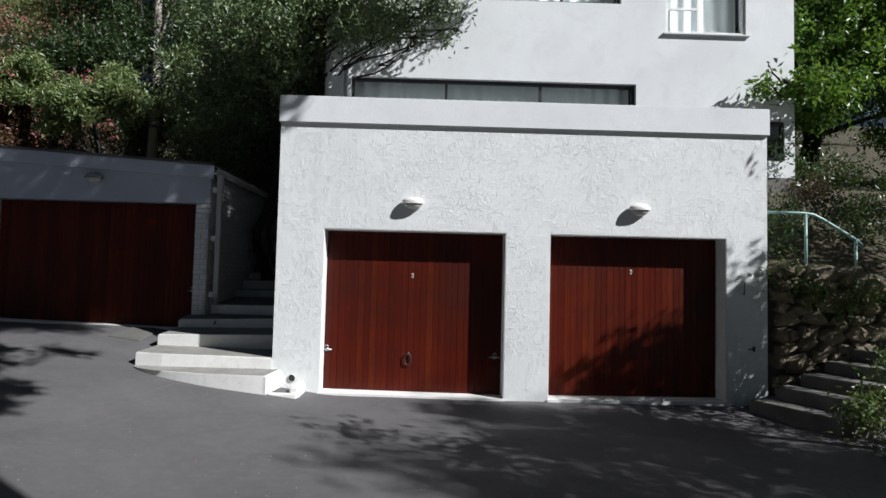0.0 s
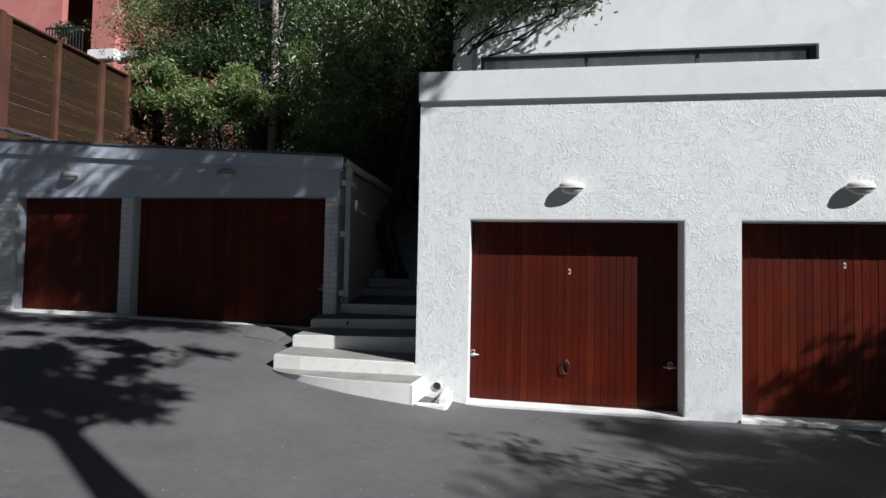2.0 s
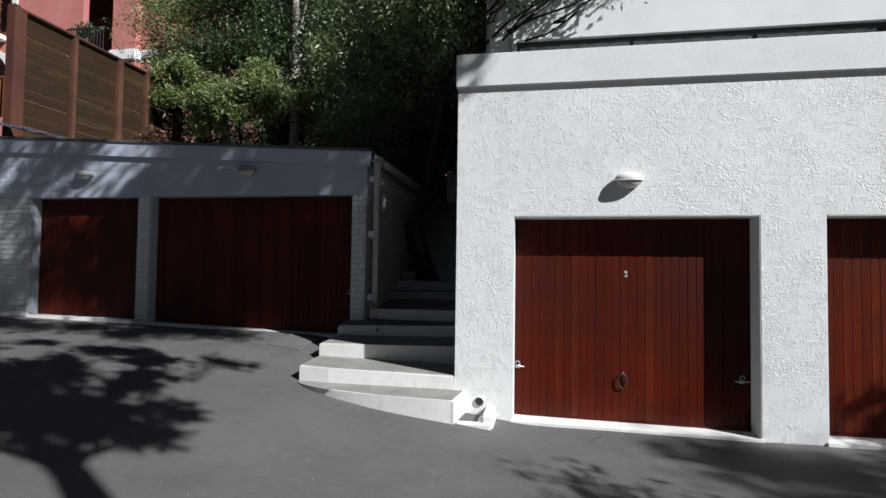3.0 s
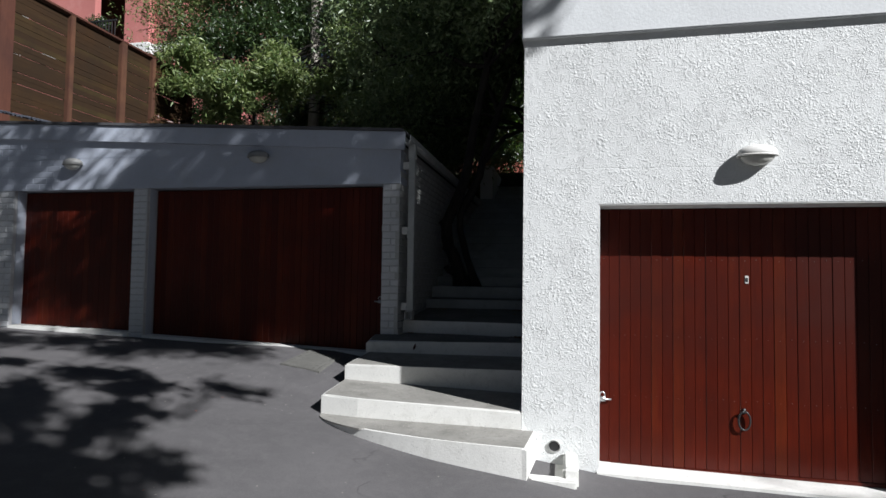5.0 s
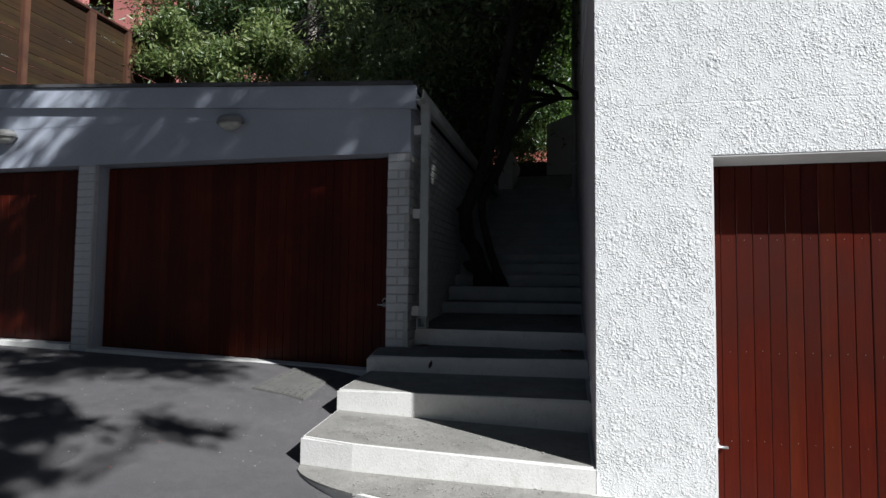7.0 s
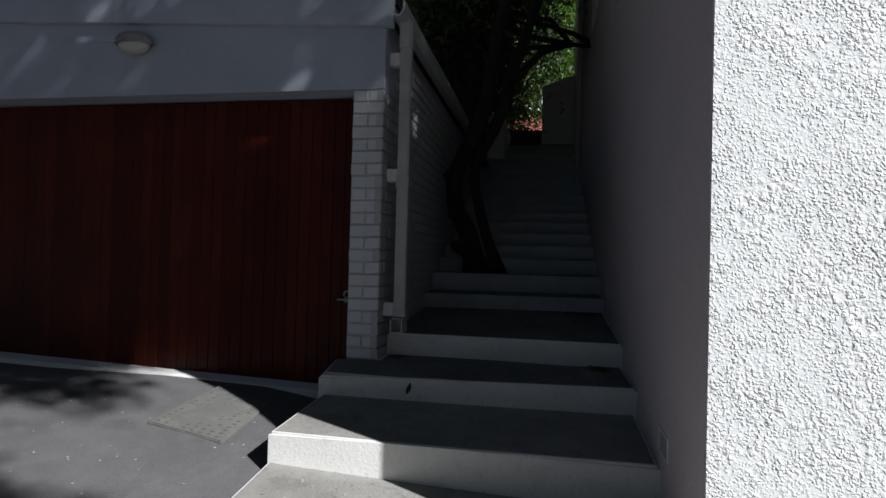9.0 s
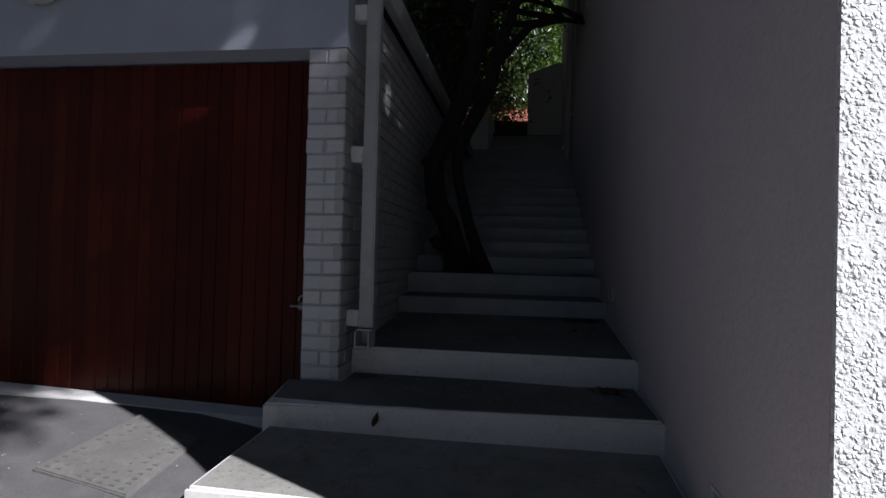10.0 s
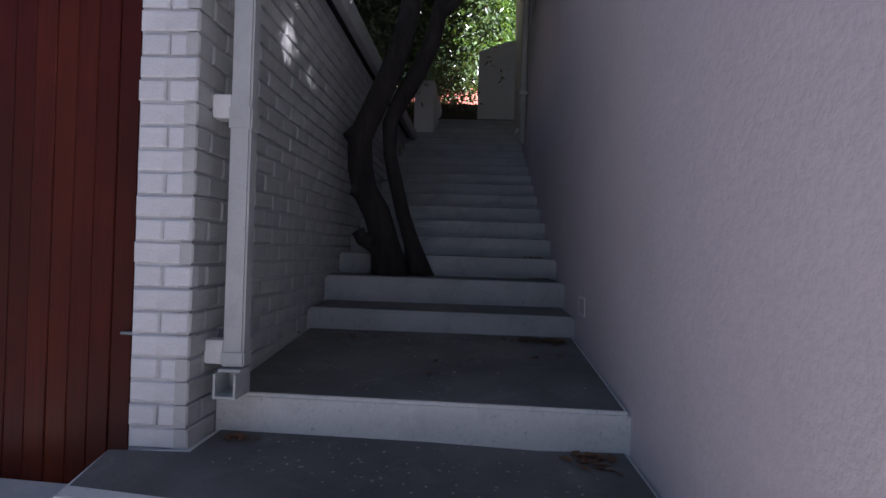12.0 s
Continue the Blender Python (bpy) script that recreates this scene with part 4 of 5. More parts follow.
waste_pipe = thing("waste_pipe", (-1.89, 14.6, 3.0), "pale blue-white waste pipe up the passage wall", "pipe")
bm = bmesh.new()
tube(bm, [(-1.895, 14.6, 2.98), (-1.895, 14.6, 8.3)], [0.04, 0.04], 12)
part("pipe", bm, PIPE_PAINT, waste_pipe, "", True)
for z in (3.6, 5.4, 7.2):
    part("clip", boxes((-1.945, -1.843, 14.55, 14.65, z - 0.02, z + 0.02), bevel=0.004), PIPE_PAINT, waste_pipe)
tap = thing("garden_tap", (-1.87, 15.2, 3.25), "small white garden tap on the passage wall", "tap")
bm = bmesh.new()
tube(bm, [(-1.84, 15.2, 3.28), (-1.92, 15.2, 3.28), (-1.94, 15.2, 3.22)], [0.02, 0.02, 0.015], 8)
part("spout", bm, WHITE_PAINT, tap, "", True)
for y, z in ((8.345, 0.80), (10.66, 1.33)):
    v = thing("air_vent", (GX0, y, z), "small grey louvred air vent low in the side wall", "vent")
    part("frame", boxes((GX0 - 0.008, GX0, y - 0.09, y + 0.09, z - 0.052, z - 0.04), (GX0 - 0.008, GX0, y - 0.09, y + 0.09, z + 0.04, z + 0.052), (GX0 - 0.008, GX0, y - 0.09, y - 0.075, z - 0.04, z + 0.04), (GX0 - 0.008, GX0, y + 0.075, y + 0.09, z - 0.04, z + 0.04)), WHITE_PAINT, v)
    part("backing", boxes((GX0 - 0.003, GX0, y - 0.075, y + 0.075, z - 0.04, z + 0.04)), DARK_METAL, v)
    for k in range(5):
        part("slat", boxes((GX0 - 0.006, GX0 - 0.003, y - 0.075, y + 0.075, z - 0.036 + 0.016 * k, z - 0.029 + 0.016 * k)), PIPE_PAINT, v)

# ---- inspection cover in the drive ----
cover = thing("inspection_cover", (-4.2, 8.8, 0.5), "patched concrete inspection cover set in the drive", "drain cover")
pts = [(-4.57, 8.71), (-4.08, 8.66), (-4.05, 9.17), (-4.50, 9.32)]
hz = [float(drive_z(np.float64(x), np.float64(y))) for x, y in pts]
part("slab", prism(pts, 0.2, 0.5, 0.006, [h + 0.018 for h in hz]), COVER, cover)
stud = finish(boxes((-0.014, 0.014, -0.010, 0.010, 0, 0.0055), bevel=0.0015), "stud")
stud.materials.append(COVER)
rng = random.Random(3)
for i in range(8):
    for j in range(13):
        u, w = (i + 0.8 + rng.uniform(-0.1, 0.1)) / 8.6, (j + 0.8 + rng.uniform(-0.1, 0.1)) / 13.6
        p = [(1 - u) * (1 - w) * pts[0][k] + u * (1 - w) * pts[1][k] + u * w * pts[2][k] + (1 - u) * w * pts[3][k] for k in (0, 1)]
        if rng.random() < 0.72:
            h = (1 - u) * (1 - w) * hz[0] + u * (1 - w) * hz[1] + u * w * hz[2] + (1 - u) * w * hz[3] + 0.015
            place("stud", stud, (p[0], p[1], h), cover)

# ---- garden stairs and stone wall ----
garden_stairs = tagged(new("garden_stairs"), "dark weathered concrete garden steps beside a stone wall", "stairs", kind="structure")
ux, uy = 0.911, 0.412
for k in range(8):
    ox, oy = 4.39 + 0.42 * k * ux, 7.44 + 0.42 * k * uy * 0.45
    p = [(ox, oy), (ox + 0.45, oy - 1.02), (ox + 0.45 + 0.75, oy - 0.9), (ox + 0.75, oy + 0.45)]
    part("step", prism(p, -0.3, 0.10 + 0.16 * k, 0.015), CONCRETE, garden_stairs)
stone_wall = tagged(new("wall_stone"), "rough dry-stone retaining wall beside the garden steps", "wall", kind="structure")
bm = bmesh.new()
sec = [(4.81, -0.2), (8.4, 0.4), (8.4, 1.35), (6.3, 1.42), (5.6, 1.72), (4.81, 1.72)]
lo = [bm.verts.new((x, 7.83, z)) for x, z in sec]
hi = [bm.verts.new((x, 8.25, z)) for x, z in sec]
bm.faces.new(lo)
bm.faces.new(hi[::-1])
for i in range(6):
    bm.faces.new((lo[i], lo[(i + 1) % 6], hi[(i + 1) % 6], hi[i]))
part("core", bm, MORTAR_STEP_SHADE, stone_wall)


def stone_mesh(seed):
    """A rough stone: a lumpy, flattened block."""
    b = bmesh.new()
    bmesh.ops.create_icosphere(b, subdivisions=2, radius=0.5)
    for v in b.verts:
        c = v.co
        for i in range(3):
            c[i] = math.copysign(min(abs(c[i]) * 1.25, 0.46), c[i])
        c += c.normalized() * 0.26 * noise.noise(c * 2.6 + Vector((seed * 7.1, seed, 3)))
    me = finish(b, "stone")
    me.materials.append(STONE)
    return me


stone_meshes = [stone_mesh(s) for s in range(6)]
rng = random.Random(11)
z = 0.05
while z < 1.75:
    h = rng.uniform(0.10, 0.26)
    x = 4.85 + rng.uniform(0, 0.1)
    while x < 7.6:
        w = rng.uniform(0.10, 0.42)
        top = np.interp(x, [4.8, 5.6, 6.3, 8.4], [1.75, 1.75, 1.45, 1.38])
        low = np.interp(x, [4.8, 7.6], [-0.05, 0.85])
        if low < z < top:
            ob = place("stone", stone_meshes[rng.randrange(6)], (x + w / 2, 7.83 + rng.uniform(-0.03, 0.02), z + h / 2 + rng.uniform(-0.06, 0.06)), stone_wall)
            ob.scale = (w * 1.02, 0.22, h * rng.uniform(0.9, 1.15))
            ob.rotation_euler = (rng.uniform(-0.25, 0.25), rng.uniform(-0.5, 0.5), rng.uniform(-0.25, 0.25))
        x += w
    z += h * 0.92

rail = thing("handrail", (5.4, 7.95, 1.7), "worn green-painted tubular handrail on the stone wall", "handrail")
bm = bmesh.new()
tube(bm, [(4.80, 7.95, 2.60), (5.45, 7.95, 2.60), (5.58, 7.95, 2.585), (5.72, 7.95, 2.52), (6.20, 7.95, 2.24), (6.27, 7.95, 2.18), (6.28, 7.95, 2.10)], [0.022] * 7, 10)
part("top_rail", bm, RAIL_PAINT, rail, "", True)
for x, z0, z1 in ((5.48, 1.65, 2.59), (6.19, 1.35, 2.24)):
    bm = bmesh.new()
    tube(bm, [(x, 7.95, z0), (x, 7.95, z1)], [0.02, 0.02], 10)
    part("post", bm, RAIL_PAINT, rail, "", True)

# ---- timber fence and pink house ----
fence = thing("fence", (-10.5, 12, 3.6), "brown slatted timber screen fence with tall posts", "fence")
FX = -10.5
ys = [10.30, 11.50, 12.75, 13.62, 14.9]
for i, y in enumerate(ys):
    half = 0.075 if i in (0, 2) else 0.05
    part("post", boxes((FX + 0.0, FX + 0.13, y - half, y + half, 2.5, 6.28), bevel=0.008), POST_WOOD, fence)
part("end_post", boxes((FX - 0.02, FX + 0.16, ys[0] - 0.20, ys[0] - 0.08, 2.5, 6.34), bevel=0.008), POST_WOOD, fence)
part("bottom_rail", boxes((FX + 0.055, FX + 0.12, ys[0] + 0.08, ys[-1], 3.50, 3.59), bevel=0.006), POST_WOOD, fence)
part("cap_rail", boxes((FX - 0.03, FX + 0.125, ys[0] - 0.05, ys[-1] + 0.05, 6.28, 6.325), bevel=0.006), POST_WOOD, fence)
for y0, y1 in zip(ys, ys[1:]):
    h0 = 0.077 if y0 in (ys[0], ys[2]) else 0.052
    l = y1 - y0 - h0 - (0.077 if y1 == ys[2] else 0.052)
    bm = bmesh.new()
    box(bm, 0, 0.02, 0, l, 0, 0.0945)
    me = finish(bm, "slat")
    me.materials.append(FENCE_WOOD)
    for k in range(27):
        ob = place("slat", me, (FX + 0.03, y0 + h0, 3.60 + 0.0985 * k), fence)
        ob.location.x += 0.003 * math.sin(k * 5.1 + y0)
        ob.location.z += 0.0045 * math.sin(k * 3.7 + y0 * 9)

pink = thing("pink_house", (-18, 22, 6), "pink rendered house with white trim and a planted balcony", "house")
part("wall", wall_mesh(-34, -16.4, 3.0, 16, 22.0, 22.3, ((-20.2, -18.6, 10.22, 13.6), (-25.3, -23.75, 11.6, 14.0), (-26.4, -23.9, 8.0, 10.45))), PINK, pink)
part("wall", boxes((-16.7, -16.4, 22.3, 30, 3, 16)), PINK, pink)
part("wall", boxes((-34, -16.7, 29.7, 30, 3, 16)), PINK, pink)
part("roof", boxes((-34.4, -16.0, 21.6, 30.4, 16.0, 16.25)), RED_PAVING, pink)
part("string_course", boxes((-22.6, -20.3, 21.86, 21.998, 10.15, 10.5), bevel=0.04), WHITE_PAINT, pink, "white moulded band")
part("string_course", boxes((-17.35, -16.25, 21.86, 21.998, 10.15, 10.5), bevel=0.04), WHITE_PAINT, pink, "white moulded band")
part("pilaster", boxes((-18.5, -17.4, 21.70, 21.999, 3.0, 10.0)), PINK, pink)
part("pilaster", boxes((-18.5, -17.4, 21.70, 21.999, 10.52, 16)), PINK, pink)
part("capital", boxes((-18.62, -17.3, 21.6, 21.995, 10.02, 10.5), bevel=0.06), WHITE_PAINT, pink)
x0, x1, z0, z1 = -25.3, -23.75, 11.6, 14.0
m = (x0 + x1) / 2
wf = part("window", boxes((x0, x0 + 0.14, 22.02, 22.14, z0, z1), (x1 - 0.14, x1, 22.02, 22.14, z0, z1), (m - 0.06, m + 0.06, 22.02, 22.14, z0, z1), (x0 + 0.14, m - 0.06, 22.02, 22.14, z0, z0 + 0.14), (m + 0.06, x1 - 0.14, 22.02, 22.14, z0, z0 + 0.14)), RAIL_WOOD, pink, "varnished wooden window")
part("pane", boxes((x0 + 0.15, x1 - 0.15, 22.07, 22.08, z0 + 0.15, z1)), GLASS, wf)
part("window_trim", boxes((-23.74, -23.45, 21.93, 21.998, 11.5, 14.2), bevel=0.02), WHITE_PAINT, pink, "white window surround")
side_balcony = part("balcony", boxes((-27.0, -23.95, 21.0, 21.998, 11.28, 11.55), bevel=0.05), WHITE_PAINT, pink, "white moulded balcony slab")
part("rail", boxes((-27.0, -23.95, 21.05, 21.12, 12.42, 12.5)), RAIL_WOOD, side_balcony)
for k in range(14):
    part("baluster", boxes((-26.9 + 0.22 * k, -26.84 + 0.22 * k, 21.06, 21.11, 11.55, 12.42)), RAIL_WOOD, side_balcony)
bm = bmesh.new()
ring = [(math.cos(q), math.sin(q)) for q in np.linspace(math.pi, 0, 17)]
rows = [[bm.verts.new((-25.15 + r * cx, y, 10.05 + 0.66 * r * cz)) for r, y in ((1.25, 21.93), (1.55, 21.93), (1.55, 21.998), (1.25, 21.998))] for cx, cz in ring]
for p, q in zip(rows, rows[1:]):
    for k in range(4):
        bm.faces.new((p[k], p[(k + 1) % 4], q[(k + 1) % 4], q[k]))
part("arch_trim", bm, WHITE_PAINT, pink, "white arched moulding")
loggia = part("loggia_rail", boxes((-26.4, -23.9, 22.05, 22.12, 9.75, 9.85)), RAIL_WOOD, pink, "brown wooden balustrade")
for k in range(12):
    part("baluster", boxes((-26.35 + 0.22 * k, -26.29 + 0.22 * k, 22.06, 22.11, 8.0, 9.75)), RAIL_WOOD, loggia)
part("floor", boxes((-33.9, -16.7, 22.3, 29.7, 10.0, 10.2)), CONCRETE, pink)
bal = part("balcony", boxes((-20.3, -18.52, 21.3, 21.998, 10.1, 10.25)), WHITE_PAINT, pink)
part("rail", boxes((-20.3, -18.52, 21.30, 21.35, 11.28, 11.34)), DARK_METAL, bal)
for k in range(13):
    part("baluster", boxes((-20.28 + 0.14 * k, -20.25 + 0.14 * k, 21.31, 21.34, 10.25, 11.28)), DARK_METAL, bal)

sheet_roof = thing("corrugated_sheet", (-10.8, 9.9, 4.0), "corrugated roofing sheet lying above the brick garage, coloured blue-grey as in shade", "roof sheet")
bm = bmesh.new()
rows = []
for i in range(277):
    x = -12.5 + 3.5 * i / 276
    z = 4.02 - 0.232 * (x + 10.15) + 0.013 * math.sin(2 * math.pi * x / 0.076)
    rows.append([bm.verts.new((x, y, z + dz)) for y, dz in ((9.70, 0), (10.08, 0.05))])
for p, q in zip(rows, rows[1:]):
    bm.faces.new((p[0], q[0], q[1], p[1]))
bmesh.ops.solidify(bm, geom=list(bm.faces), thickness=0.006)
part("sheet", bm, SHEET_PAINT, sheet_roof, "", True)
part("bearer", boxes((-12.3, -12.2, 9.75, 10.05, 3.8, 4.48)), POST_WOOD, sheet_roof)
part("bearer", boxes((-10.9, -10.8, 9.75, 10.05, 3.7, 4.15)), POST_WOOD, sheet_roof)

garden_lamp = thing("garden_lamp", (-3.62, 18.1, 3.8), "small globe garden lamp on a thin dark post", "lamp")
bm = bmesh.new()
tube(bm, [(-3.62, 18.1, 3.3), (-3.62, 18.1, 6.02)], [0.025, 0.02], 8)
part("post", bm, DARK_METAL, garden_lamp, "", True)
bm = bmesh.new()
bmesh.ops.create_uvsphere(bm, u_segments=16, v_segments=10, radius=0.085, matrix=Matrix.Translation((-3.62, 18.1, 6.09)))
part("globe", bm, LAMP_GLASS, garden_lamp, "pale frosted globe", True)

cable = thing("cable", (-7.5, BY - 0.01, 3.1), "thin pale cable clipped along the brick garage lintel", "cable")
bm = bmesh.new()
tube(bm, [(-11.0, BY - 0.005, 3.13), (-9.4, BY - 0.005, 3.12), (-7.8, BY - 0.005, 3.14), (-6.4, BY - 0.005, 3.12), (-5.46, BY - 0.005, 3.10)], [0.0016] * 5, 6)
part("cord", bm, GARAGE_PLASTER, cable, "", True)


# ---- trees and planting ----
# Masses high over the passage are added to block sky light.
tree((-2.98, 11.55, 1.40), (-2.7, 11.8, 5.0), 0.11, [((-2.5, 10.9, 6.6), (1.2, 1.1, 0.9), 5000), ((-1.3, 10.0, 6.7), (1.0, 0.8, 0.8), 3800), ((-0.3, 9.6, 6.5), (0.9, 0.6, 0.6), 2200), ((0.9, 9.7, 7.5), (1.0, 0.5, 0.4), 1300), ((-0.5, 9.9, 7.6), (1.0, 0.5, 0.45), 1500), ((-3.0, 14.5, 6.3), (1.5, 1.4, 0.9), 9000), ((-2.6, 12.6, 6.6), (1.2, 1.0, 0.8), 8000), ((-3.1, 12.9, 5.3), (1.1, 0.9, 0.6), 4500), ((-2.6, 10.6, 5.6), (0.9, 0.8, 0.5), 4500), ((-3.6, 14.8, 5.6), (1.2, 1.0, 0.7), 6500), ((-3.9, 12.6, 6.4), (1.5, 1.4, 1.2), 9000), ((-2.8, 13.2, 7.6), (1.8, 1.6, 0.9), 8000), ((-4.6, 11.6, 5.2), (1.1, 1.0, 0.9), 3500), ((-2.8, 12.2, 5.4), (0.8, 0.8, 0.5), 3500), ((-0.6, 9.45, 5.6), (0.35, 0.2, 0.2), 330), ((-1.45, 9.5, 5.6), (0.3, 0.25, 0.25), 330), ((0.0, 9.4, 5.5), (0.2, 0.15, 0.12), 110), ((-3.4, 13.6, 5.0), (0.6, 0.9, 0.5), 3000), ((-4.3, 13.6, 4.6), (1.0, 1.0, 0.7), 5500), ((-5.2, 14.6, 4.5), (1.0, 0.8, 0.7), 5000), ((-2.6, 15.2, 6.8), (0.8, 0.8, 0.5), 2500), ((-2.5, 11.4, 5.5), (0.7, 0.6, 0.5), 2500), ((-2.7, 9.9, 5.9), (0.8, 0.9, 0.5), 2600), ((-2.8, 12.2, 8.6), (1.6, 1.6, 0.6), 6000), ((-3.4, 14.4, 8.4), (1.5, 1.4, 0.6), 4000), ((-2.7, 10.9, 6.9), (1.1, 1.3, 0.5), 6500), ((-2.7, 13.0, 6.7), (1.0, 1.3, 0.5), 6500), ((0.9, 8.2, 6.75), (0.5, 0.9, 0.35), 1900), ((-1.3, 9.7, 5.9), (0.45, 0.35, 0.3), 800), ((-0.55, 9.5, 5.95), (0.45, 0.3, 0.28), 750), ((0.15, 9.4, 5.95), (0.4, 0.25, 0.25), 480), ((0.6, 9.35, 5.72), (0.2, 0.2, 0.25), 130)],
     LEAF_LIFTED, 0.105, 0.036, BARK, "leaning dark two-stemmed tree growing out of the passage steps", 21,
     [([(-3.02, 11.5, 1.38), (-3.08, 11.5, 1.66), (-3.15, 11.5, 1.86), (-3.235, 11.5, 2.02), (-3.275, 11.5, 2.18), (-3.29, 11.5, 2.39), (-3.21, 11.5, 2.56), (-3.08, 11.5, 2.86), (-2.985, 11.5, 3.14), (-2.95, 11.5, 3.38), (-2.87, 11.5, 3.9), (-2.66, 11.4, 4.8), (-2.5, 11.1, 5.9)], [0.15, 0.105, 0.096, 0.092, 0.088, 0.088, 0.088, 0.08, 0.074, 0.07, 0.062, 0.055, 0.035]),
      ([(-2.82, 11.58, 1.38), (-2.90, 11.58, 1.66), (-2.97, 11.58, 1.86), (-3.02, 11.58, 2.06), (-3.08, 11.58, 2.30), (-3.09, 11.6, 2.52), (-3.02, 11.64, 2.70), (-2.91, 11.68, 2.92), (-2.81, 11.72, 3.16), (-2.75, 11.8, 3.5), (-2.54, 11.9, 4.2), (-2.1, 12.3, 5.6)], [0.10, 0.06, 0.052, 0.05, 0.05, 0.056, 0.066, 0.068, 0.064, 0.06, 0.05, 0.028]),
      ([(-3.10, 11.5, 1.62), (-3.24, 11.46, 1.68), (-3.27, 11.46, 1.73)], [0.07, 0.055, 0.05]),
      ([(-3.27, 11.5, 2.36), (-3.36, 11.47, 2.45)], [0.08, 0.065]),
      ([(-3.22, 11.5, 2.0), (-3.33, 11.47, 2.03)], [0.07, 0.045]),
      ([(-2.75, 11.75, 3.4), (-2.45, 12.2, 3.9), (-2.1, 12.8, 4.2), (-1.75, 13.2, 4.3)], [0.05, 0.04, 0.03, 0.015])])
tree((-7.55, 16.35, 2.5), (-7.62, 16.3, 11.5), 0.13, [((-6.9, 17.0, 6.6), (1.2, 0.8, 1.2), 9000), ((-6.2, 16.6, 8.2), (1.5, 1.2, 1.3), 9000), ((-8.7, 16.6, 8.8), (1.4, 1.0, 1.4), 9000), ((-7.4, 16.8, 10.4), (2.0, 1.4, 1.3), 9000), ((-6.4, 17.2, 5.4), (0.8, 0.6, 0.9), 3800)], LEAF_DARK, 0.125, 0.036, PALE_BARK, "tall pale-barked tree behind the brick garage roof", 22,
     [([(-7.72, 16.1, 2.5), (-7.75, 16.1, 4.5), (-7.70, 16.1, 6.0), (-7.76, 16.1, 8.0), (-7.80, 16.1, 11.0)], [0.17, 0.14, 0.13, 0.11, 0.06]), ([(-7.25, 16.6, 2.5), (-7.18, 16.6, 4.4), (-7.05, 16.6, 6.0), (-6.8, 16.7, 8.0)], [0.12, 0.10, 0.08, 0.04])])
olive = random.Random(77)
olive_masses = []
for k in range(26):
    x = -10.25 + 2.9 * (k + olive.uniform(-0.4, 0.4)) / 25
    top = 6.5 + 0.35 * math.sin(x * 2.3) - 0.10 * abs(x + 9.2)
    olive_masses.append(((x, 14.3 + olive.uniform(-0.5, 0.5), top - olive.uniform(0.0, 1.0) ** 1.3), (olive.uniform(0.25, 0.45), 0.32, olive.uniform(0.14, 0.26)), olive.randrange(500, 900)))
for k in range(12):
    olive_masses.append(((-6.5 + olive.uniform(-0.3, 0.3), 15.6 + olive.uniform(-0.4, 0.4), 5.5 + 2.0 * k / 11), (0.26, 0.25, 0.26), olive.randrange(300, 520)))
for k in range(6):
    olive_masses.append(((-6.2 + olive.uniform(-0.5, 0.5), 14.9 + olive.uniform(-0.3, 0.3), 6.0 + olive.uniform(-0.2, 1.0)), (0.34, 0.3, 0.2), olive.randrange(350, 600)))
tree((-9.2, 16.6, 3.1), (-9.0, 15.4, 6.2), 0.10, olive_masses, LEAF_OLIVE, 0.15, 0.040, BARK, "sunlit olive-green tree over the brick garage roof", 23, limb=0.022)
tree((-10.6, 17.4, 3.1), (-10.2, 16.6, 8.4), 0.12, [((-10.2, 16.0, 7.4), (1.0, 0.9, 0.9), 7000), ((-9.0, 16.2, 7.8), (1.1, 0.9, 1.0), 8000), ((-9.8, 16.6, 9.4), (1.3, 1.0, 1.0), 8000), ((-10.9, 16.2, 6.4), (0.7, 0.7, 0.8), 3500), ((-8.4, 16.8, 6.0), (1.0, 0.7, 0.9), 6000)], LEAF_DARK, 0.125, 0.036, BARK, "tree between the fence and garage roof, leaves darkened for shade", 38)
tree((-5.2, 17.4, 3.2), (-5.0, 16.8, 9.5), 0.14, [((-5.3, 15.6, 5.6), (1.4, 1.2, 1.3), 12350), ((-4.3, 16.2, 7.4), (1.6, 1.4, 1.5), 12350), ((-5.8, 16.4, 9.0), (1.7, 1.5, 1.3), 11400), ((-4.0, 15.4, 5.0), (1.1, 1.0, 1.1), 8550), ((-5.9, 16.8, 5.2), (0.9, 0.9, 1.0), 6000), ((-5.0, 16.6, 4.2), (1.2, 0.6, 0.7), 5000), ((-3.9, 16.8, 4.6), (0.7, 0.6, 0.8), 3500)], LEAF_LIFTED, 0.125, 0.036, BARK, "dense tree behind the brick garage, leaves lightened against deep shade", 24)
tree((-12.0, 18.2, 3.2), (-12.0, 18.0, 9.5), 0.14, [((-12.0, 17.0, 8.6), (1.5, 1.3, 1.2), 9500), ((-11.0, 17.4, 10.0), (1.7, 1.4, 1.3), 10450), ((-13.4, 17.6, 11.2), (1.8, 1.4, 1.0), 9500)], LEAF_OLIVE, 0.125, 0.034, BARK, "thin-crowned olive-green tree before the pink house", 25)
tree((-3.2, 24.5, 5.4), (-3.0, 24.0, 11.5), 0.2, [((-3.0, 23.5, 7.6), (2.2, 1.6, 1.6), 17100), ((-1.6, 24.0, 9.5), (2.4, 1.8, 1.6), 17100), ((-4.6, 24.5, 9.8), (2.4, 1.8, 1.8), 17100), ((-2.8, 24.5, 12.0), (3.0, 2.2, 1.6), 17100)], LEAF_BRIGHT, 0.13, 0.035, BARK, "sunlit green tree beyond the head of the stairs", 26)
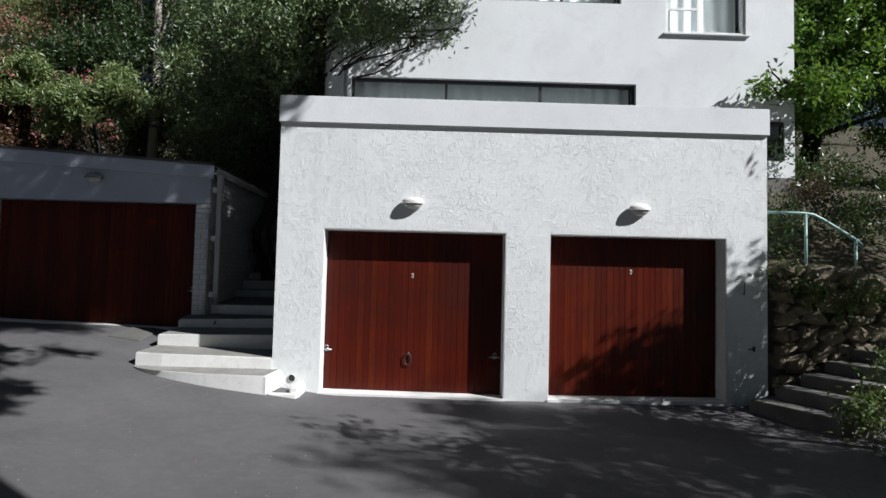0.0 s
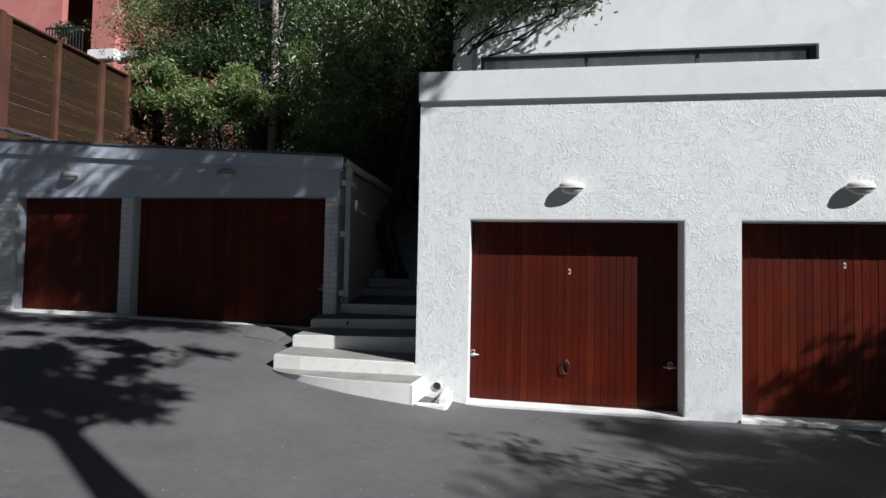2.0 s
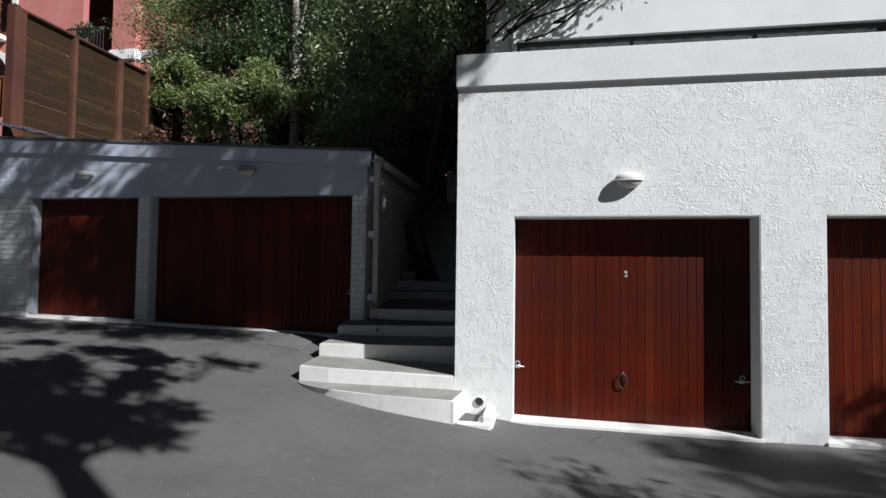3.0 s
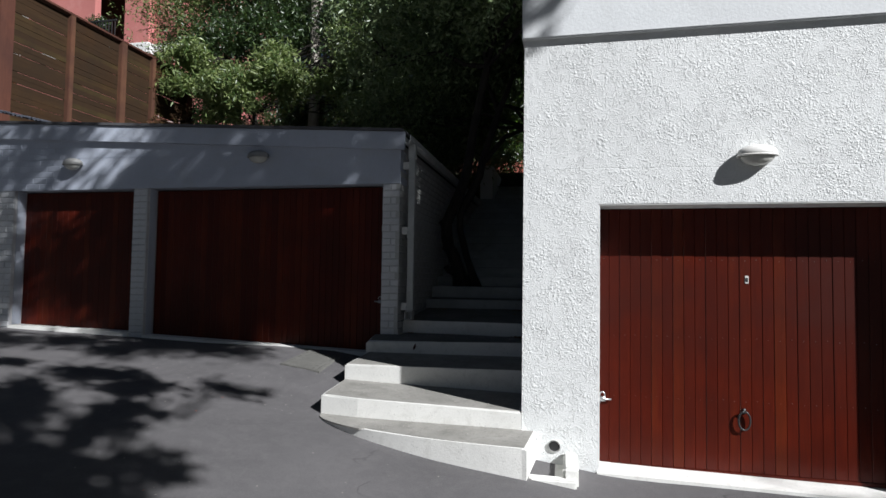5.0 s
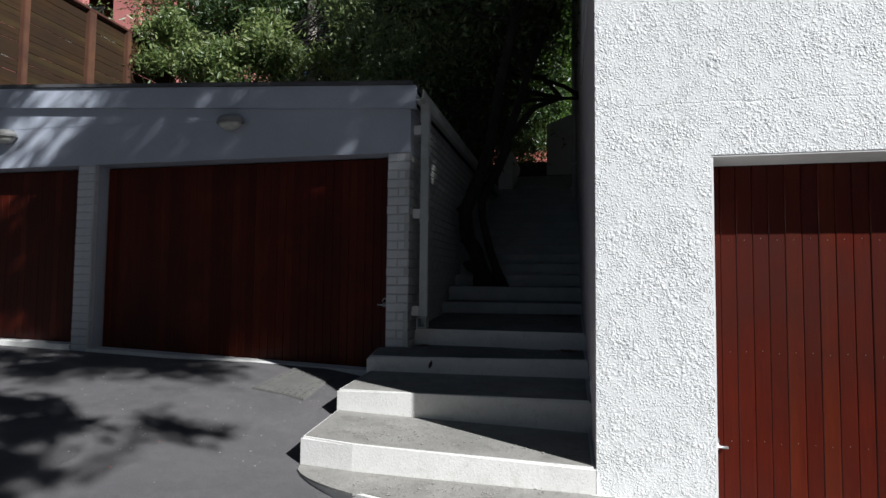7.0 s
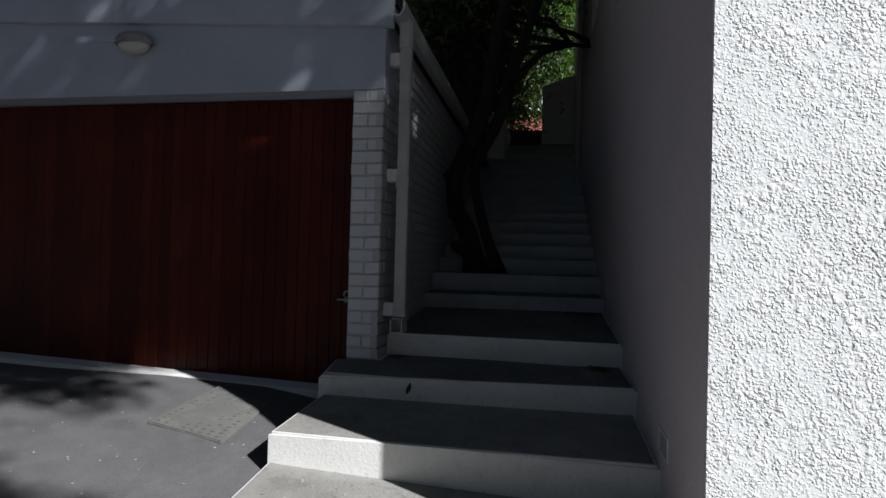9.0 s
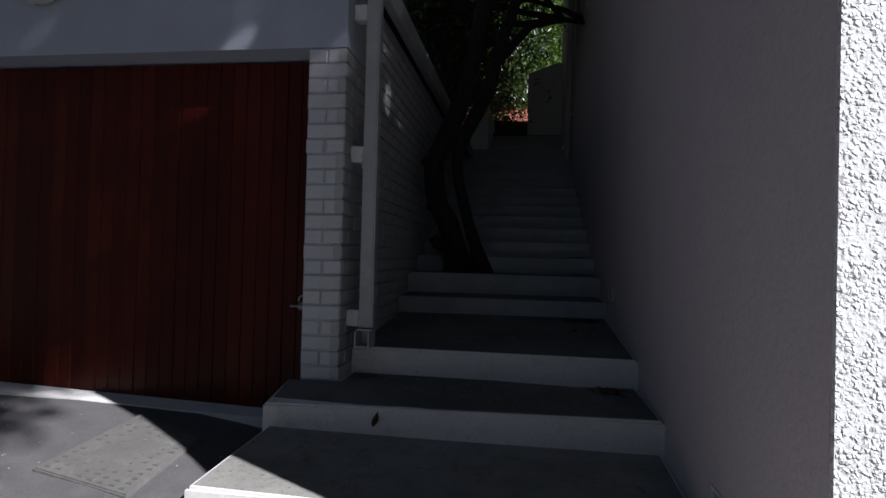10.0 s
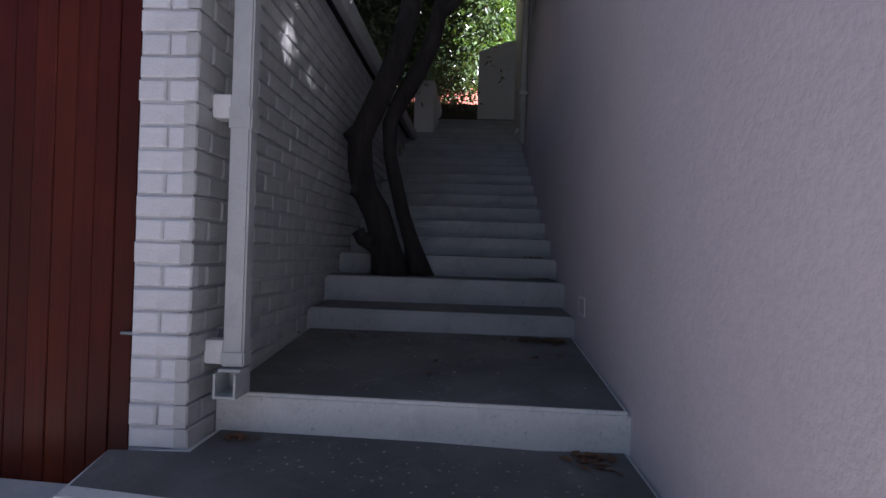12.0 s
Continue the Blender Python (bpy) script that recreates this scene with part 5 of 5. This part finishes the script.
tree((9.2, 13.5, 4.2), (9.0, 13.0, 10.5), 0.2, [((8.3, 12.2, 6.2), (1.3, 1.2, 1.1), 9500), ((9.8, 12.0, 7.2), (1.6, 1.4, 1.3), 11400), ((8.9, 12.6, 8.8), (1.8, 1.5, 1.4), 11400), ((11.2, 12.4, 8.4), (1.8, 1.5, 1.6), 11400), ((7.9, 11.2, 5.4), (0.7, 0.8, 0.5), 3040), ((6.5, 10.0, 5.25), (0.55, 0.4, 0.4), 700), ((11.0, 11.6, 5.4), (1.4, 1.2, 1.2), 9500)], LEAF_BRIGHT, 0.14, 0.06, BARK, "bright green broad-leaved tree beside the white house", 27)
# unseen trees across the drive, their crowns shaped to cast its shade
tree((3.4, 0.4, -0.3), (2.9, 0.8, 8.0), 0.25, [((3.0, 0.9, 7.6), (0.65, 0.55, 0.5), 2400), ((1.8, 1.5, 7.6), (0.9, 0.5, 0.4), 2800), ((0.5, 1.2, 7.6), (0.9, 0.5, 0.5), 1800), ((2.3, 0.2, 7.6), (1.0, 0.5, 0.5), 2400), ((0.6, 0.1, 7.6), (1.0, 0.6, 0.5), 2000), ((-0.9, 0.9, 7.6), (1.0, 0.8, 0.5), 2000),
     ((3.05, 1.95, 7.6), (0.22, 0.4, 0.2), 480), ((2.6, 2.75, 7.6), (0.25, 0.25, 0.2), 350), ((1.85, 2.3, 7.6), (0.1, 0.35, 0.1), 220), ((1.2, 3.1, 7.6), (1.0, 0.15, 0.15), 700), ((0.1, 2.6, 7.6), (0.3, 0.4, 0.2), 500), ((-0.9, 2.7, 7.6), (0.6, 0.4, 0.3), 700), ((4.05, 1.4, 7.55), (0.4, 0.06, 0.06), 230), ((4.3, 0.83, 7.55), (0.35, 0.12, 0.1), 340), ((3.75, 0.75, 7.6), (0.3, 0.25, 0.2), 450), ((3.3, 3.15, 7.6), (0.4, 0.05, 0.05), 160)],
     LEAF_SHADE, 0.16, 0.08, BARK, "tall broad-leaved tree overhanging the drive", 28, spread=0.13, limb=0.035)
# Unseen tree added to dapple the brick garage and block its sky light.
tree((-7.0, -3.0, 0.2), (-0.5, 3.5, 9.4), 0.2, [((3.25, 4.1, 9.25), (0.65, 0.5, 0.5), 2300), ((3.0, 4.6, 9.5), (0.35, 0.3, 0.35), 700), ((-2.3, 4.7, 9.7), (1.0, 0.75, 1.1), 1500), ((-4.2, 4.0, 9.6), (1.4, 1.8, 0.8), 2200), ((-6.6, 4.6, 9.4), (1.6, 1.9, 0.8), 2200), ((-1.1, 4.7, 9.6), (0.75, 0.7, 1.15), 1700), ((0.62, 4.75, 9.5), (0.4, 0.6, 1.1), 1000), ((2.3, 4.5, 9.5), (0.8, 0.65, 1.25), 4600), ((3.4, 4.7, 10.05), (0.85, 0.65, 0.9), 1900), ((-0.2, 5.5, 9.9), (0.8, 0.45, 0.6), 560), ((1.2, 5.5, 9.8), (0.8, 0.45, 0.6), 620), ((2.6, 5.6, 9.8), (0.8, 0.45, 0.6), 200), ((-1.6, 5.4, 9.8), (0.8, 0.5, 0.6), 560), ((4.6, 3.9, 9.7), (0.5, 0.5, 0.5), 500), ((4.2, 5.0, 9.6), (0.6, 0.5, 0.6), 550), ((4.6, 5.3, 10.2), (0.8, 0.8, 1.0), 1700), ((5.5, 5.3, 10.7), (0.8, 0.9, 1.0), 1700), ((1.2, 3.2, 9.3), (1.3, 0.35, 0.3), 900), ((3.0, 3.3, 9.3), (0.9, 0.35, 0.3), 800), ((4.4, 3.3, 9.2), (0.7, 0.22, 0.2), 330)],
     LEAF_SHADE, 0.17, 0.07, BARK, "unseen leaning tree whose high crown shades the brick garage", 40, spread=0.2, limb=0.03)
tree((8.4, 4.4, -0.2), (8.0, 4.0, 4.2), 0.12, [((6.8, 5.9, 2.6), (0.7, 0.5, 0.5), 800), ((6.7, 6.5, 2.2), (0.5, 0.45, 0.6), 900), ((7.7, 6.8, 2.9), (0.9, 0.4, 0.7), 750), ((8.9, 7.2, 5.0), (1.6, 0.9, 1.0), 2600), ((7.6, 3.2, 4.7), (1.1, 0.9, 0.5), 1400), ((9.2, 2.5, 4.9), (1.3, 1.1, 0.5), 2600), ((8.2, 1.4, 5.0), (1.4, 1.0, 0.5), 2500), ((7.4, 4.4, 3.6), (0.8, 0.9, 0.5), 700), ((6.6, 2.2, 5.2), (1.2, 0.7, 0.3), 750), ((9.1, 4.75, 5.5), (0.75, 0.4, 0.5), 1300), ((8.4, 4.7, 5.0), (0.5, 0.35, 0.3), 500)],
     LEAF_SHADE, 0.15, 0.06, BARK, "small garden tree beside the stone steps", 29, spread=0.25, limb=0.03)

tree((17.5, -7.0, -0.5), (16.0, -4.5, 12.5), 0.28, [((14.8, -3.4, 12.0), (1.5, 0.9, 0.5), 560), ((16.2, -4.4, 12.2), (1.6, 1.0, 0.6), 950), ((17.8, -3.2, 12.4), (1.6, 0.9, 0.5), 1000), ((15.3, -1.2, 12.2), (1.3, 0.6, 0.4), 520), ((15.3, -2.2, 12.2), (1.3, 0.7, 0.5), 620), ((16.6, -1.7, 12.3), (1.4, 0.6, 0.5), 800), ((15.4, -5.8, 12.2), (1.6, 0.9, 0.5), 700), ((18.6, -5.4, 12.0), (1.6, 1.0, 0.6), 700)],
     LEAF_SHADE, 0.22, 0.09, BARK, "tall thin-crowned tree beyond the drive", 30, spread=0.3, limb=0.025)


def shrubbery(name, blobs, leaf, ln, wd, label, seed):
    """A bank of shrubs too dense to count."""
    me = leaf_mesh(name, twig_centres(blobs, seed, 0.15), ln, wd, seed, 0.0)
    me.materials.append(leaf)
    return tagged(new(name, me), label, "shrubs", kind="stuff")


rs = random.Random(5)
red_wall = tagged(new("wall_garden"), "low red-rendered garden wall behind the trees", "wall", kind="structure")
part("panel", boxes((-7.9, -5.4, 17.55, 17.75, 3.0, 4.9), bevel=0.01), RED_PAVING, red_wall)
shrubbery("hanging_creeper", [((-10.2 + 0.4 * i, 16.2 + rs.uniform(-0.2, 0.2), 4.3 + rs.uniform(-0.2, 0.2)), (0.4, 0.3, 0.9), 2200) for i in range(7)], LEAF_WITHERED, 0.10, 0.03, "withered brown creeper hanging behind the garage roof", 41)
shrubbery("low_growth", [((-9.4 + 0.75 * i, 16.9 + rs.uniform(-0.3, 0.3), 4.0 + rs.uniform(-0.2, 0.4)), (0.6, 0.5, 0.8), 1300) for i in range(7)], LEAF_DARK, 0.11, 0.03, "dark low growth between the trunks", 42)
shrubbery("undergrowth", [((-12.5 + 0.9 * i, 18.4 + rs.uniform(-0.4, 0.6), 4.6 + rs.uniform(-0.3, 0.5)), (1.1, 0.9, 1.4), 2600) for i in range(11)], LEAF_DARK, 0.10, 0.034, "dark undergrowth behind the brick garage", 31)
shrubbery("woodland", [((-16 + 2.1 * i, 27 + rs.uniform(-1, 2), 9.5 + rs.uniform(-1.5, 1.5)), (2.4, 1.6, 3.6), 4200) for i in range(9)] + [((-13.5 + 1.5 * i, 19.8 + rs.uniform(-0.5, 0.8), zz + rs.uniform(-0.5, 0.5)), (1.3, 0.9, 1.7), 2600) for i in range(8) for zz in (5.5, 8.2, 10.9) if not (i < 3 and zz > 8)] + [((5 + 2.4 * i, 21 + rs.uniform(-1, 2), 9 + rs.uniform(-1.0, 1.5)), (2.4, 1.6, 3.8), 4200) for i in range(7)], LEAF_DARK, 0.17, 0.06, "dense dark woodland up the slope", 32)
# Unseen tree belt, added to hold back sky light from the front.
belt = [((-24 + 3.4 * i, -17 + rs.uniform(-1.5, 1.0), 3.6 + rs.uniform(-0.6, 1.2)), (2.6, 1.6, 4.4), 1700) for i in range(16)] + [((-27 + rs.uniform(-1, 1), -14 + 3.2 * i, 4.4 + rs.uniform(-0.6, 1.2)), (1.6, 2.4, 4.2), 1500) for i in range(7)] + [((22 + rs.uniform(-1, 1), -13 + 3.2 * i, 3.4 + rs.uniform(-0.6, 0.8)), (1.6, 2.4, 3.6), 1500) for i in range(8)]
shrubbery("unseen_tree_belt", belt, LEAF_DARK, 0.5, 0.22, "unseen trees added round the drive to dim the sky light", 43)
shrubbery("garden_bank", [((5.2 + 0.75 * i, 9.0 + rs.uniform(-0.4, 0.9), 2.3 + 0.1 * i + rs.uniform(-0.2, 0.3)), (0.8, 0.8, 0.55), 1500) for i in range(9)] + [((6.0 + 0.9 * i, 11.2 + rs.uniform(-0.4, 0.9), 3.7 + rs.uniform(-0.2, 0.5)), (0.9, 0.8, 0.9), 1500) for i in range(7)], LEAF_DARK, 0.09, 0.04, "dark shrubs on the garden bank", 33)
shrubbery("garden_plants", [((5.05, 5.55, 0.25), (0.28, 0.25, 0.3), 420), ((5.6, 5.3, 0.4), (0.4, 0.4, 0.4), 700), ((6.3, 5.6, 0.7), (0.6, 0.5, 0.6), 900), ((5.2, 6.2, 0.75), (0.3, 0.3, 0.25), 350), ((4.95, 6.15, 0.2), (0.25, 0.2, 0.22), 420), ((5.5, 6.3, 0.45), (0.3, 0.25, 0.3), 500), ((5.3, 7.75, 1.45), (0.28, 0.12, 0.3), 420), ((5.75, 7.75, 1.2), (0.3, 0.12, 0.25), 380), ((6.2, 7.72, 1.5), (0.35, 0.15, 0.22), 420), ((5.0, 7.78, 1.75), (0.2, 0.1, 0.12), 200)], LEAF_OLIVE, 0.09, 0.035, "low green plants beside the garden steps", 34)
shrubbery("head_of_stairs_plants", [((-2.2, 20.2, 5.7), (0.7, 0.4, 0.4), 900), ((-1.5, 19.6, 5.6), (0.6, 0.4, 0.4), 700), ((-3.4, 21.5, 5.3), (1.2, 0.7, 0.7), 1600), ((-1.4, 21.0, 5.8), (1.2, 0.7, 0.9), 1600)], LEAF_BRIGHT, 0.22, 0.035, "strap-leaved plants at the head of the stairs", 35)
shrubbery("dry_bush", [((6.25, 8.95, 3.0), (0.5, 0.35, 0.22), 1000)], LEAF_RUST, 0.08, 0.02, "dry reddish bush on the garden bank", 39)
shrubbery("fence_creeper", [((-10.25, 13.7 + 0.35 * i, 4.3 + 0.15 * (i % 3)), (0.25, 0.3, 0.75), 420) for i in range(5)], LEAF_RUST, 0.11, 0.05, "rusty-leaved creeper at the end of the fence", 37)
shrubbery("balcony_plant", [((-19.7, 21.6, 11.7), (0.5, 0.2, 0.9), 900)], LEAF_DARK, 0.14, 0.05, "bushy dark plant on the pink house balcony", 36)


def litter(name, spots, material, ln, wd, label, seed):
    """Fallen bits that lie on the ground."""
    r = random.Random(seed)
    verts, faces = [], []
    for x, y, z in spots:
        a = r.uniform(0, 6.28)
        s = r.uniform(0.5, 1.2)
        dx, dy = math.cos(a) * ln * s, math.sin(a) * ln * s
        ex, ey = -math.sin(a) * wd * s, math.cos(a) * wd * s
        i = len(verts)
        verts += [(x - dx, y - dy, z + 0.002), (x + ex, y + ey, z + 0.002 + 0.5 * wd), (x + dx, y + dy, z + 0.003 + r.uniform(0, 0.4) * wd), (x - ex, y - ey, z + 0.002 + 0.3 * wd), (x, y, z + 0.001)]
        faces += [(i, i + 1, i + 2), (i, i + 2, i + 3), (i, i + 3, i + 4)]
    me = bpy.data.meshes.new(name)
    me.from_pydata(verts, [], faces)
    me.materials.append(material)
    return tagged(new(name, me), label, "litter", kind="stuff")


r = random.Random(8)
spots = [(-1.92 - abs(r.gauss(0, 0.09)), 9.62 - abs(r.gauss(0, 0.06)), 0.877) for _ in range(45)]
spots += [(-1.93 - abs(r.gauss(0, 0.13)), 10.79 - abs(r.gauss(0, 0.08)), 1.121) for _ in range(70)]
spots += [(-3.36 + abs(r.gauss(0, 0.07)), 9.64 - abs(r.gauss(0, 0.04)), 0.877) for _ in range(14)]
spots += [(-3.2 + r.gauss(0, 0.15), 10.75 - abs(r.gauss(0, 0.10)), 1.112) for _ in range(12)]
spots += [(x, y, 1.036 + 0.0765 * (y - 9.68)) for x, y in [(r.uniform(-3.3, -1.9), r.uniform(9.9, 10.8)) for _ in range(10)]] + [(-1.9 - abs(r.gauss(0, 0.08)), 11.32 + 0.356 * k - 0.03, 1.426 + 0.1506 * (k - 1)) for k in range(0, 7) for _ in range(9)]
litter("fallen_leaves", spots, LEAF_DRY, 0.034, 0.015, "dry brown leaves gathered in the step corners", 9)
leaf_on_step = thing("fallen_leaf", (-3.145, 9.13, 0.77), "dark red fallen leaf stuck on the white step riser", "leaf")
bm = bmesh.new()
outline = [(0, -0.036), (0.014, -0.015), (0.016, 0.006), (0.006, 0.03), (0, 0.042), (-0.008, 0.026), (-0.014, 0.004), (-0.012, -0.016)]
ring = [bm.verts.new((-3.145 + x + 0.3 * z, 9.135 - 0.004 * abs(x) / 0.016 - 0.003, 0.773 + z)) for x, z in outline]
mid = bm.verts.new((-3.145, 9.133, 0.773))
for k in range(8):
    bm.faces.new((ring[k], ring[(k + 1) % 8], mid))
part("blade", bm, LEAF_MAROON, leaf_on_step)
bits = []
for _ in range(420):
    x, y = r.uniform(-6, 4), r.uniform(2.2, 7.6)
    if y < 7.0 or x > -1.2 or x < -4:
        bits.append((x, y, float(drive_z(np.float64(x), np.float64(y)))))
for _ in range(130):
    x, y = r.uniform(-6.0, -3.85), r.uniform(7.6, 9.3)
    bits.append((x, y, float(drive_z(np.float64(x), np.float64(y)))))
for _ in range(90):
    x, y = r.uniform(-3.3, -1.95), r.uniform(9.75, 10.85)
    bits.append((x, y, 1.0345 + 0.0765 * (y - 9.68)))
for _ in range(90):
    bits.append((r.uniform(-3.3, -1.95), r.uniform(9.2, 9.65), 0.8745))
for _ in range(190):
    x = r.uniform(-3.5, -1.95)
    bits.append((x, r.uniform(7.85, 8.4), 0.488 - 0.012 * (x + 3.7)))
for _ in range(130):
    bits.append((r.uniform(-3.2, -1.9), r.uniform(7.42, 7.72), 0.314))
red_bits = []
for _ in range(26):
    x, y = r.uniform(-5.5, 1.5), r.uniform(4.5, 7.6)
    if y < 7.0 or x > -1.2 or x < -4:
        red_bits.append((x, y, float(drive_z(np.float64(x), np.float64(y)))))
litter("red_petals", red_bits, RED_PAVING, 0.014, 0.008, "a few red petals on the asphalt", 12)
litter("fallen_petals", bits, PEBBLE, 0.009, 0.006, "tiny pale petals and grit scattered about", 10)

# ---- painted bricks ----
full, half = brick_mesh(0.214, COURSE - 0.010), brick_mesh(0.102, COURSE - 0.010)
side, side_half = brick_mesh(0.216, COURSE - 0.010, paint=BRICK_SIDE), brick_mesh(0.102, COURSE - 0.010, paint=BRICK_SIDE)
rng = random.Random(6)
pier = tagged(new("wall_pier"), "white-painted brick pier between shaded garage doors", "wall", kind="structure")
for n in range(22):
    z = 0.866 + n * COURSE
    j = lambda: rng.uniform(-0.0045, 0.0045)
    if n % 2 == 0:
        place("brick", full, (-3.668 + j(), BY + j(), z), pier)
    else:
        place("brick", half, (-3.668 + j(), BY + j(), z), pier)
        place("brick", half, (-3.556 + j(), BY + j(), z), pier)
for n in range(25):
    z = 0.605 + n * COURSE
    place("brick", full, (-7.1995 + rng.uniform(-0.001, 0.001), BY + rng.uniform(-0.002, 0.002), z), pier)
west_bricks = tagged(new("wall_brick_front"), "white-painted brickwork beside the shaded garage door", "wall", kind="structure")
for n in range(24):
    z = 0.69 + n * COURSE
    for k in range(9):
        if n % 2 == 0:
            place("brick", full, (-9.17 - 0.224 * (k + 1) + 0.004, BY + rng.uniform(-0.002, 0.002), z), west_bricks)
        elif k == 0:
            place("brick", half, (-9.17 - 0.108, BY + rng.uniform(-0.002, 0.002), z), west_bricks)
        else:
            place("brick", full, (-9.17 - 0.112 - 0.224 * k + 0.004, BY + rng.uniform(-0.002, 0.002), z), west_bricks)
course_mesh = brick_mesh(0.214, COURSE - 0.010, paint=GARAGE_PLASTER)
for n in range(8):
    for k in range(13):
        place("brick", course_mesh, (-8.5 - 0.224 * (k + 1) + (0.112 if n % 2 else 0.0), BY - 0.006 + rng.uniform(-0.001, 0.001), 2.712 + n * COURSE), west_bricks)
east_bricks = tagged(new("wall_brick_side"), "long white-painted brick side wall along the passage", "wall", kind="structure")
far_v, far_f = [], []
src_v = [tuple(v.co) for v in side.vertices]
src_f = [tuple(p.vertices) for p in side.polygons]
for n in range(28):
    z = 0.866 + n * COURSE
    y = BY + (0.0 if n % 2 == 0 else -0.113)
    k = 0
    while y < 15.9:
        if y < BY:
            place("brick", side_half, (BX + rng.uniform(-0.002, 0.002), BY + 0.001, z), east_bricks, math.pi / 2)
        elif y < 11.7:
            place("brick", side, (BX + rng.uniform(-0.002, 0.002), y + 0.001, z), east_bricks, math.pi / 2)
        else:
            i = len(far_v)
            off = rng.uniform(-0.002, 0.002)
            far_v += [(BX + off - vy, y + vx, z + vz) for vx, vy, vz in src_v]
            far_f += [tuple(i + q for q in f) for f in src_f]
        y += 0.226
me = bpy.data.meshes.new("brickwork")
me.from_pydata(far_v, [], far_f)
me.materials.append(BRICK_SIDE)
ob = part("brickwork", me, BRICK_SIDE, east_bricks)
tagged(ob, kind="stuff")
